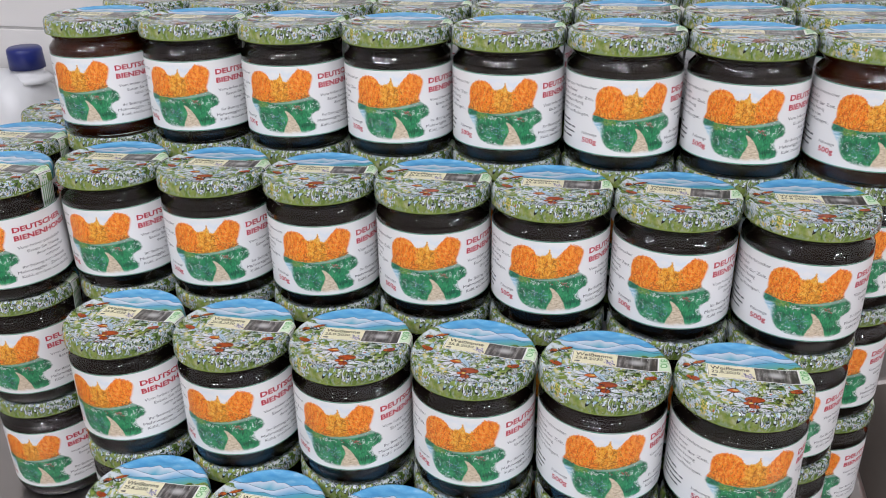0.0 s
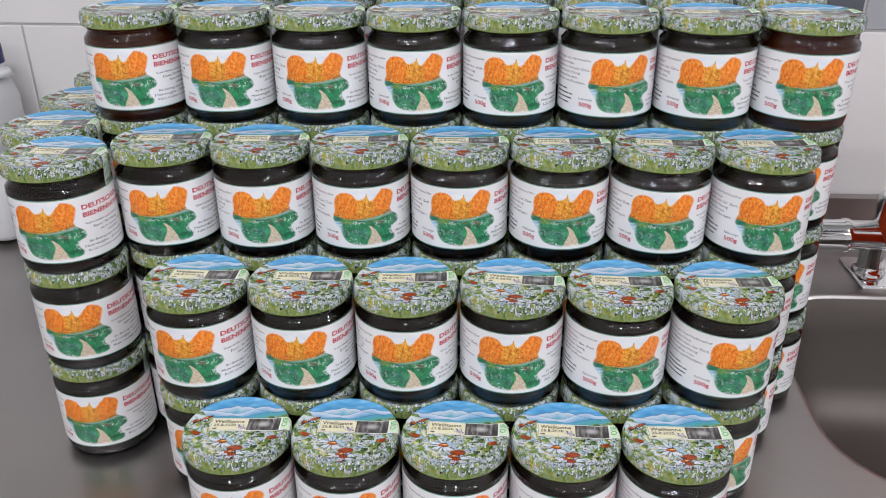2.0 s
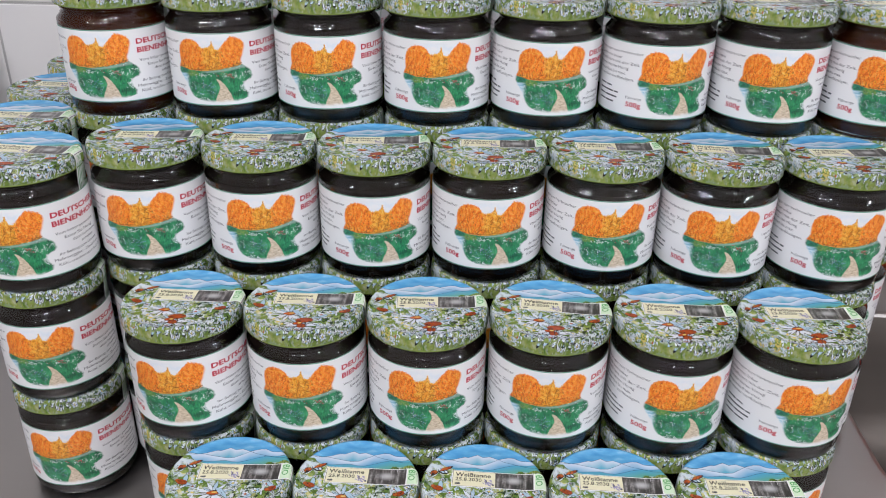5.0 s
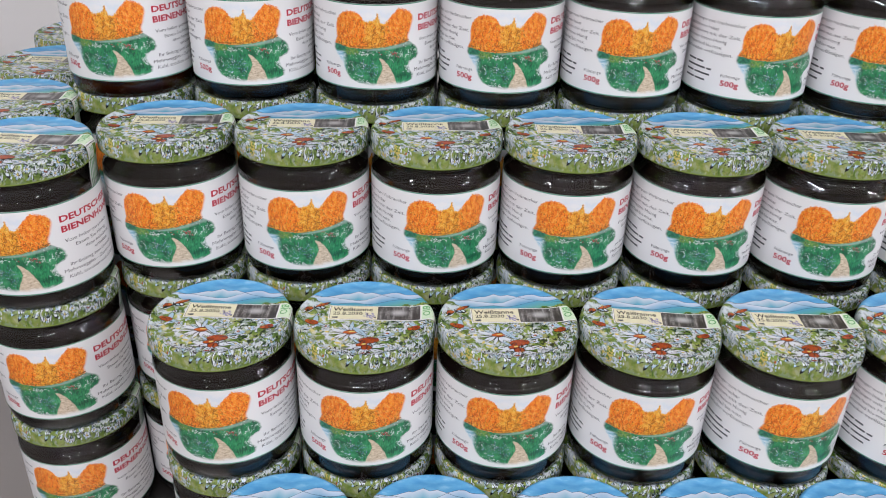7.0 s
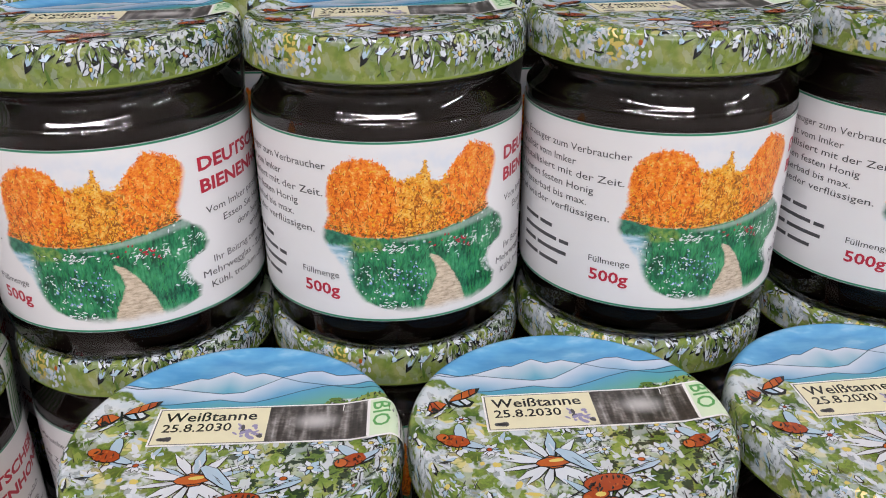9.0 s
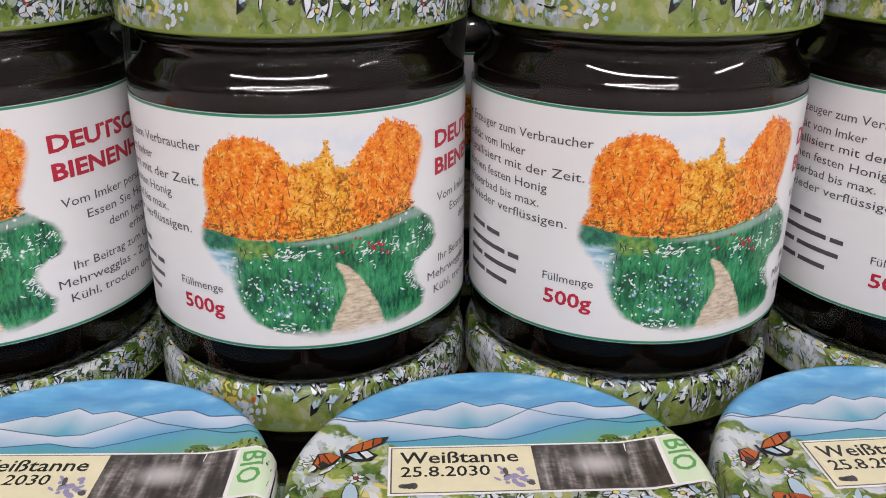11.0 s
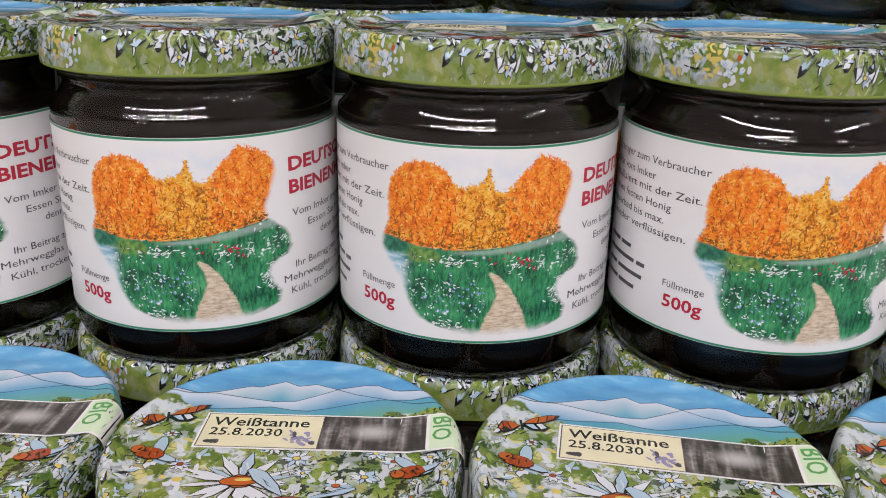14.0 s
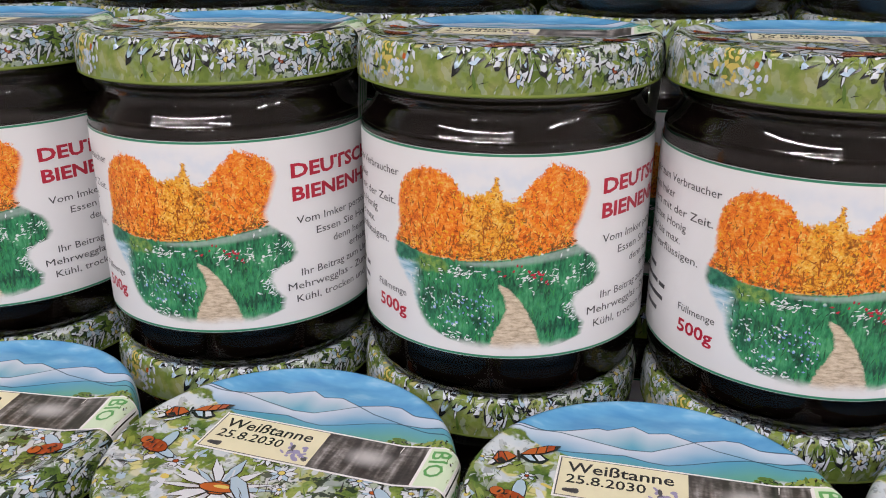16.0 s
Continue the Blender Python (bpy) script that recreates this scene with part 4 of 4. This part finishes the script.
LABEL_MATERIALS = [LABEL, RED_INK, GREY_INK] + [material(name, colour, 0.35) for name, colour in (
    ("leaf_red", (0.86, 0.16, 0.008)), ("leaf_orange", (0.93, 0.27, 0.012)), ("leaf_gold", (0.88, 0.44, 0.03)), ("leaf_brown", (0.36, 0.09, 0.012)),
    ("blade_green", (0.035, 0.30, 0.075)), ("blade_dark", (0.006, 0.075, 0.03)), ("flower_white", (0.74, 0.79, 0.80)), ("flower_blue", (0.26, 0.34, 0.68)), ("leaf_yellow", (0.92, 0.55, 0.12)), ("bough_dark", (0.36, 0.07, 0.008)))]
LID_MATERIALS = [LID, BLACK_INK, PETAL, PETAL_BLUE, ORANGE, BEE_RED, LIME, YELLOW, LEAF]

# height of the line, its outer end and its width, in millimetres
LEFT_TEXT = [(52.6, -25.5, 49.0, "Vom Erzeuger zum Verbraucher"), (48.3, -42.4, 29.0, "Qualität vom Imker"), (44.6, -27.0, 55.5, "Honig kristallisiert mit der Zeit."),
             (40.7, -36.0, 39.0, "Sie können festen Honig"), (36.8, -38.0, 36.5, "im Wasserbad bis max."), (33.0, -30.5, 50.0, "40 Grad wieder verflüssigen.")]
RIGHT_TEXT = [(36.1, 31.8, 36.0, "Vom Imker persönlich"), (32.0, 38.0, 28.0, "Essen Sie Honig,"), (28.2, 44.0, 26.0, "denn heimischer"), (24.6, 51.0, 14.0, "erhalten"),
              (20.4, 32.3, 36.5, "Ihr Beitrag zum Umwelt"), (16.5, 28.0, 42.5, "Mehrwegglas - Zurück an"), (12.5, 30.4, 41.0, "Kühl, trocken und dunkel")]


def label_mesh():
    bm = bmesh.new()
    layer = bm.loops.layers.uv.new("UVMap")
    n, span = 96, 108.0
    cols = [[(-span + 2 * span * i / n, v) for v in (6.1, 34, 61.45)] for i in range(n + 1)]
    verts = [[bm.verts.new(on_label(u, v)) for u, v in c] for c in cols]
    for i in range(n):
        for j in range(2):
            f = bm.faces.new((verts[i][j], verts[i + 1][j], verts[i + 1][j + 1], verts[i][j + 1]))
            f.smooth = True
            for lp, (a, b) in zip(f.loops, ((i, j), (i + 1, j), (i + 1, j + 1), (i, j + 1))):
                lp[layer].uv = (cols[a][b][0] / 100 + 0.5, cols[a][b][1] / 100)

    def put(text, u, v, size, width, mat, bold=0.0, right=False):
        """A line from u, or up to u, set to its width."""
        flat = words(text, size, bold)
        a, b = min(p[0] for p in flat[0]), max(p[0] for p in flat[0])
        k, start = width / (b - a), u - width if right else u
        lay(bm, ([((x - a) * k, y) for x, y in flat[0]], flat[1]), lambda x, y: on_label(start + x, v + y, 0.06), mat)
    put("DEUTSCHER", 31.0, 49.6, 5.5, 43.0, 1, 0.18)
    put("BIENENHONIG", 31.0, 43.0, 5.5, 48.5, 1, 0.18)
    for v, u, width, line in RIGHT_TEXT:
        put(line, u, v, 3.15, width, 2)
    for v, u, width, line in LEFT_TEXT:
        put(line, u, v, 3.15, width, 2, 0.0, True)
    put("Füllmenge", -23.4, 19.4, 2.9, 12.6, 2, 0.0, True)
    put("500g", -23.5, 13.6, 5.1, 12.0, 1, 0.11, True)
    # name and address as plain bars
    for v, a, b in ((25.7, -66, -57.5), (25.7, -56.3, -50.4), (21.8, -66, -48.2), (21.8, -47, -43.3), (18.0, -66, -58.5), (18.0, -57.3, -44), (14.0, -66, -57), (14.0, -56, -47.1)):
        lay(bm, bar(a, v, b, v + 1.2, 4), lambda x, y: on_label(x, y, 0.06), 2)
    rng = random.Random(8)

    def fleck(u, v, long, wide, turn, mat, lift=0.03):
        c, s = math.cos(turn), math.sin(turn)
        pts = [(-long, 0), (0, -wide), (long * rng.uniform(0.7, 1.2), wide * rng.uniform(-0.6, 0.6)), (rng.uniform(-0.3, 0.3) * long, wide)]
        lay(bm, ([(u + p * c - q * s, v + p * s + q * c) for p, q in pts], [(0, 1, 2, 3)]), lambda x, y: on_label(x, y, lift), mat)
    # leaves of the crowns
    # boughs: dark strokes leaning up and outwards
    for k in range(120):
        u = rng.uniform(-24, 25)
        low, high = along(FOOT, u), along(CROWN, u)
        v = rng.triangular(low + 1.5, high - 1.5, low + 5)
        if u > along(WOOD_RIGHT, v) - 1.8:
            continue
        fleck(u, v, rng.uniform(0.8, 1.9), rng.uniform(0.10, 0.22), rng.choice((0.9, 1.25, 1.57, 1.9, 2.3)) + rng.gauss(0, 0.2), rng.choice((6, 6, 12)), 0.024)
    for k in range(1150):
        u = rng.uniform(-25, 26)
        low, high = along(FOOT, u), along(CROWN, u)
        v = rng.uniform(low + 0.6, high - 0.3)
        if u > along(WOOD_RIGHT, v) - 1.0:
            continue
        gold = -6 < u < 9 or rng.random() < 0.14
        shade = rng.choice((4, 5, 5, 6, 11) if gold else (3, 3, 4, 4, 4, 5, 11))
        if rng.random() < (0.26 if v < low + 5 else 0.05):
            shade = 6
        fleck(u, v, rng.uniform(0.3, 0.75), rng.uniform(0.12, 0.32), rng.gauss(0.9, 0.8), shade)
    # ragged edge of the crowns
    for k in range(130):
        u = rng.uniform(-25, 25.5)
        fleck(u, along(CROWN, u) + rng.uniform(-1.0, 0.45), rng.uniform(0.3, 0.8), rng.uniform(0.15, 0.3), rng.gauss(1.3, 0.6), 5 if -8 < u < 9 else rng.choice((3, 4, 4)))
    for k in range(36):
        v = 49.8 + 0.165 * k
        wide = (56.2 - v) * 0.30 + 0.1
        fleck(2.4 + rng.uniform(-wide, wide), v, rng.uniform(0.3, 0.6), rng.uniform(0.12, 0.22), rng.choice((0.5, 2.6)), rng.choice((5, 5, 6)))
    for k in range(120):
        u = rng.uniform(-26, 24)
        fleck(u, along(FOOT, u) + rng.uniform(0.1, 1.4), rng.uniform(0.3, 0.9), rng.uniform(0.12, 0.3), rng.gauss(0.2, 0.6), rng.choice((6, 6, 8, 5)))
    # blades and flowers of the meadow
    for k in range(300):
        v = rng.uniform(11.5, 31)
        u = rng.uniform(along(MEADOW_LEFT, v) - 38.5, along(MEADOW_RIGHT, v) - 1.5)
        if v < 27 and along(PATH_LEFT, v) - 0.8 < u < along(PATH_RIGHT, v) + 0.8 or u < -19:
            continue
        fleck(u, v, rng.uniform(0.6, 1.7), rng.uniform(0.08, 0.18), rng.gauss(1.57, 0.4), rng.choice((7, 7, 8, 8)))
    for k in range(120):
        v = rng.triangular(12, 28, 21)
        u = rng.uniform(along(MEADOW_LEFT, v) - 38.5, min(2.5, along(PATH_LEFT, v) - 2))
        fleck(u, v, rng.uniform(0.22, 0.55), rng.uniform(0.14, 0.30), rng.uniform(0, 3), rng.choice((9, 10, 10)) if abs(u + 4) < 7 else 9, 0.045)
    for k in range(55):
        u = rng.gauss(-5, 5)
        fleck(u, 29.6 + rng.gauss(0, 1.1), rng.uniform(0.3, 0.8), rng.uniform(0.12, 0.25), rng.gauss(0.3, 0.4), 9, 0.045)
    for k in range(75):
        u = rng.uniform(9, 30)
        fleck(u, 29.0 + 0.10 * (u - 15) + rng.gauss(0, 1.7), rng.uniform(0.3, 0.9), rng.uniform(0.1, 0.25), rng.gauss(0.5, 0.5), 9, 0.045)
    for u0, v0, count in ((13.6, 29.9, 11), (15.6, 27.8, 3), (5.6, 31.0, 3), (9, 32.2, 2)):
        for k in range(count):
            fleck(u0 + rng.gauss(0, 1.3), v0 + rng.gauss(0, 0.7), rng.uniform(0.35, 0.65), rng.uniform(0.25, 0.45), rng.uniform(0, 3), 1, 0.05)
    for k in range(40):
        v = rng.uniform(13, 26)
        fleck(along(MEADOW_RIGHT, v) - abs(rng.gauss(0, 1.8)) - 0.6, v, rng.uniform(0.4, 1.1), rng.uniform(0.12, 0.25), rng.gauss(0.4, 0.6), 9, 0.045)
    for k in range(26):
        fleck(rng.uniform(-14, -3), rng.gauss(11.2, 0.7), rng.uniform(0.4, 0.9), rng.uniform(0.15, 0.3), rng.gauss(0.1, 0.4), 9, 0.045)
    return bm


def on_sticker(s, w, lift=0.0):
    """s runs across the lid and down the side, w is the depth on the lid; in millimetres."""
    y = w
    reach = math.sqrt(42.1 ** 2 - y * y)
    flat = reach - 3.4
    if s <= flat:
        r = math.hypot(s, y)
        k = max(j for j in range(len(LID_LINE) - 1) if LID_LINE[j][0] <= r)
        (r0, z0), (r1, z1) = LID_LINE[k], LID_LINE[k + 1]
        z = z0 + (z1 - z0) * (r - r0) / max(1e-6, r1 - r0)
        if r > 29:
            z = max(z, 93.35 + (r - 29) * 0.165)
        return Vector((s, y, z + 0.16 + lift)) * MM
    d = s - flat
    bend = 3.6
    high = 95.2 - bend
    if d < bend * 1.57:
        a = d / bend
        return Vector((flat + math.sin(a) * (bend + lift), y, high + math.cos(a) * (bend + lift) - 0.1 * d)) * MM
    d -= bend * 1.57
    lean = 0.02 if d < 6 else 0.075
    return Vector((flat + bend + lift + 0.25 - lean * d, y, high - 0.55 - d)) * MM


def sticker_mesh():
    bm = bmesh.new()
    bm.loops.layers.uv.new("UVMap")

    def sheet(s0, s1, w0, w1, lift, mat, n, m=3, uv=False):
        layer = bm.loops.layers.uv["UVMap"]
        pts = [[(s0 + (s1 - s0) * i / n, w0 + (w1 - w0) * j / m) for j in range(m + 1)] for i in range(n + 1)]
        vs = [[bm.verts.new(on_sticker(*p, lift)) for p in c] for c in pts]
        for i in range(n):
            for j in range(m):
                f = bm.faces.new((vs[i][j], vs[i + 1][j], vs[i + 1][j + 1], vs[i][j + 1]))
                f.smooth, f.material_index = True, mat
                for lp, (a, b) in zip(f.loops, ((i, j), (i + 1, j), (i + 1, j + 1), (i, j + 1))):
                    lp[layer].uv = ((pts[a][b][0] - 8) / 40 + 0.3, (pts[a][b][1] + 2) / 25 + 0.3)
    sheet(-21.6, 70.0, -2.3, 13.2, 0.0, 0, 96)
    sheet(-20.8, 7.5, -1.5, 12.4, 0.05, 1, 10, 4)
    sheet(7.5, 33.0, -1.5, 12.4, 0.05, 2, 12, 4, True)
    sheet(33.8, 41.2, -1.7, 12.6, 0.05, 7, 14, 4)
    sheet(42.0, 42.35, -1.9, 12.8, 0.05, 4, 2, 4)
    sheet(43.0, 49.5, 6.0, 12.6, 0.05, 8, 10, 3)
    for s0, s1, w0, w1 in ((-21.1, 33.2, -1.75, -1.5), (-21.1, 33.2, 12.4, 12.65), (-21.1, -20.8, -1.75, 12.65)):
        sheet(s0, s1, w0, w1, 0.05, 6, 40 if s1 > 0 else 1, 2)
    for k in range(6):
        w = -0.8 + k * 2.3
        sheet(48.0, 69.0, w, w + 0.8, 0.05, 3, 14, 1)

    def put(text, s, w, size, mat, bold=0.0, across=False, spacing=1.0):
        flat = words(text, size, bold, "LEFT", spacing)
        lay(bm, flat, (lambda x, y: on_sticker(s - y, w - x, 0.09)) if across else (lambda x, y: on_sticker(s + x, w + y, 0.09)), mat)
    put("Weißtanne", -19.2, 7.4, 5.3, 4, 0.07)
    put("25.8.2030", -19.2, 3.2, 4.5, 4, 0.05)
    lay(bm, sliced(words("BIO", 6.4, 0.08), 0.6), lambda x, y: on_sticker(34.6 + y, 11.9 - x, 0.10), 3)
    lay(bm, sliced(words("DE", 4.0, 0.05), 0.6), lambda x, y: on_sticker(43.6 + y, 5.4 - x, 0.09), 3)
    rng = random.Random(2)
    for i in range(22):
        s, w = 3.6 + rng.gauss(0, 1.7), 2.2 + rng.gauss(0, 1.3)
        lay(bm, ellipse(min(s, 6.4), max(w, -0.6), rng.uniform(0.4, 1.3), rng.uniform(0.3, 0.8), rng.uniform(0, 3), 7), lambda x, y: on_sticker(x, y, 0.07 + 0.002 * i), 5 if rng.random() < 0.75 else 6)
    for i in range(4):
        lay(bm, ellipse(-18.6 + i * 0.7, 0.4, 1.0, 0.7, 0.5 * i, 8), lambda x, y: on_sticker(x, y, 0.08), 6)
    return bm


def honey_jar():
    top = new("honey_jar")
    tagged(top, "squat dark honey jar with flower-printed lid and woodland label", "honey jar", "stacked honey jars")
    part("glass_body", glass_body(), GLASS, top, smooth=True)
    part("honey", honey_fill(), HONEY, top, smooth=True)
    lid = part("lid", lid_mesh(), LID_MATERIALS, top, "tin lid printed with meadow flowers and blue hills")
    part("seal_sticker", sticker_mesh(), [PAPER, CREAM, PHOTO, BIO_GREEN, BLACK_INK, VIOLET, GREY_INK, PALE_GREEN, LIME], lid, "paper seal sticker with date and forest photograph")
    part("label", label_mesh(), LABEL_MATERIALS, top, "white paper label with an autumn woodland picture")
    return top


# ---- the stack: rows of (first x, step, y, height in jars, turn of each jar) ----
ROWS = [
    (-0.4175, 0.0851, 0.6680, 0.0, 4, (0, 3.4, 3, 4.8, 3.4, 11.3, -5.3, -9)),
    (-0.4190, 0.0847, 0.7525, 0.0, 4, (5, 2, 6, 4, 3, 5, 1, 4)),
    (-0.4185, 0.0847, 0.8370, 0.0, 4, (4, 6, 2, 5, 3, 4, 2, 5)),
    (-0.3728, 0.0849, 0.5895, 0.0016, 3, (6.2, 11.3, 11.6, 4.4, 3.0, -4.7, -1)),
    (-0.3272, 0.0852, 0.5060, 0.0021, 2, (-3.4, 2.4, 1.5, -1.2, 8, 11.5)),
    (-0.2835, 0.0851, 0.4345, 0.0025, 1, (3, 4, 5, 2, 4)),
]
LABEL_RISE = {27: 0.0010, 28: 0.0022, **{pile: 0.0028 for pile in range(31, 37)}}   # labels stuck on a little higher, by pile
PLATE = 0.0064          # steel plate under the two front rows
COLUMNS = [(-0.449, 0.551, (4, 8.5, 3)), (-0.488, 0.6245, (9, 12, 6)), (-0.4945, 0.7090, (8, 5, 4)), (-0.500, 0.7940, (8, 6, 5))]
# how far the lid of the topmost jar of a pile is screwed round, pile by pile
LID_TURNS = [3, 2, -1, 2, 0, -3, -2, 1] + [4, 0, 3, 1, -2, 2, 4, 1] + [2, 3, 0, -1, 3, 1, 0, 2] + [5, 3, 5, 1, 1.5, -3.7, 3.5] + [0, 1.6, 4, -5, -1, 1.8] + [3, 0.7, -1.3, -1.3, 1] + [-2, 3, 1, 2]

slab("base_plate", -0.375, 0.392, TOP + 0.0004, 0.15, 0.550, TOP + PLATE, STEEL, "thin flat steel plate under the front rows of jars", "plate")
model = honey_jar()


def plain_mesh(name, profile, mat):
    me = bpy.data.meshes.new(name)
    bm = lathe(bmesh.new(), [(r * MM, z * MM) for r, z in profile], 40)
    bm.to_mesh(me)
    bm.free()
    me.materials.append(mat)
    return me


PLAIN = {"lid": plain_mesh("lid", LID_LINE, LID), "label": plain_mesh("label", [(PAPER_R, 12.5), (PAPER_R, 68.0)], PAPER)}


def plain_print(jar):
    for o in jar.children:
        kind = o.name.split(".")[0]
        if kind in PLAIN:
            o.data = PLAIN[kind]


rng = random.Random(11)
places = [(x0 + i * dx, y + i * dy, h, turn) for x0, dx, y, dy, h, turns in ROWS for i, turn in enumerate(turns)] + [(x, y, 3, turn) for x, y, turn in COLUMNS]
first = True
for n, (x, y, height, turn) in enumerate(places):
    for level in range(height):
        low = level < height - 1
        jx, jy = (rng.uniform(-0.0010, 0.0010), rng.uniform(-0.0010, 0.0010)) if low else (0, 0)
        spin = turn[level] if isinstance(turn, tuple) else turn + (rng.uniform(-6, 6) if low else 0)
        lift = PLATE if height < 3 else 0.0
        m = pose(x + jx, y + jy, TOP + SINK + level * PITCH + lift, 0, 0, spin)
        if first:
            model.matrix_basis = m
            jar, first = model, False
        else:
            jar = copy_thing(model, m)
        if not low:
            for o in jar.children:
                if o.name.startswith("lid"):
                    o.matrix_basis = pose(0, 0, 0, 0, 0, LID_TURNS[n] - spin)
                elif o.name.startswith("label"):
                    o.matrix_basis = pose(0, 0, LABEL_RISE.get(n, 0.0))
        if 8 <= n < 24 and (n - 8) % 8 < 6 and level < 3:
            # deep inside the stack nothing of the small print shows
            plain_print(jar)
        # the two end jars of the top row get light from behind as redder honey
        if height == 4 and level == 3 and n in (0, 7):
            for o in jar.children:
                if o.name.startswith("honey"):
                    o.data = o.data.copy()
                    o.data.materials[0] = HONEY_BACKLIT
            tagged(jar, "squat dark honey jar with flower-printed lid and woodland label, backlight painted into its honey")


# ---- wall tiles ----
def tile_mesh(w, h, mat):
    bm = box(bmesh.new(), 0, -0.007, 0, w, 0, h)
    bmesh.ops.bevel(bm, geom=[e for e in bm.edges if all(v.co.y < -0.006 for v in e.verts)], offset=0.0012, segments=1, affect="EDGES")
    me = bpy.data.meshes.new("tile")
    bm.to_mesh(me)
    bm.free()
    me.materials.append(mat)
    return me


def tile(me, x, z):
    ob = new("tile", me)
    ob.parent = wall_north
    ob.location = (x, WALL_Y + 0.0115, z)


GAP, TW, TH, JOINT_X, JOINT_Z = 0.003, 0.40, 0.25, -0.741, 0.2645
BAND_X, SMALL = 0.279, 0.0485
white = tile_mesh(TW - GAP, TH - GAP, TILE_WHITE)
for row in range(-1, 5):
    for col in range(-3, 7):
        x, z = JOINT_X + col * TW, JOINT_Z + row * TH
        if row == 0:
            continue
        tile(white, x if row < 0 else BAND_X + (col - 2) * TW, z + GAP if row < 0 else z - TH + 2 * SMALL + GAP)
strip = tile_mesh(TW - GAP, 2 * SMALL - GAP, TILE_WHITE)
for col in range(-6, 0):
    tile(strip, BAND_X + col * TW, JOINT_Z + GAP)
small = [tile_mesh(SMALL - GAP, SMALL - GAP, m) for m in (TILE_DARK, TILE_GREY, TILE_BLACK)]
for row, order in enumerate(((0, 0, 1, 0, 2, 1, 0, 1, 2, 0), (0, 1, 2, 1, 0, 1, 0, 2, 1, 0))):
    for col, kind in enumerate(order):
        tile(small[kind], BAND_X + col * SMALL, JOINT_Z + row * SMALL + GAP)
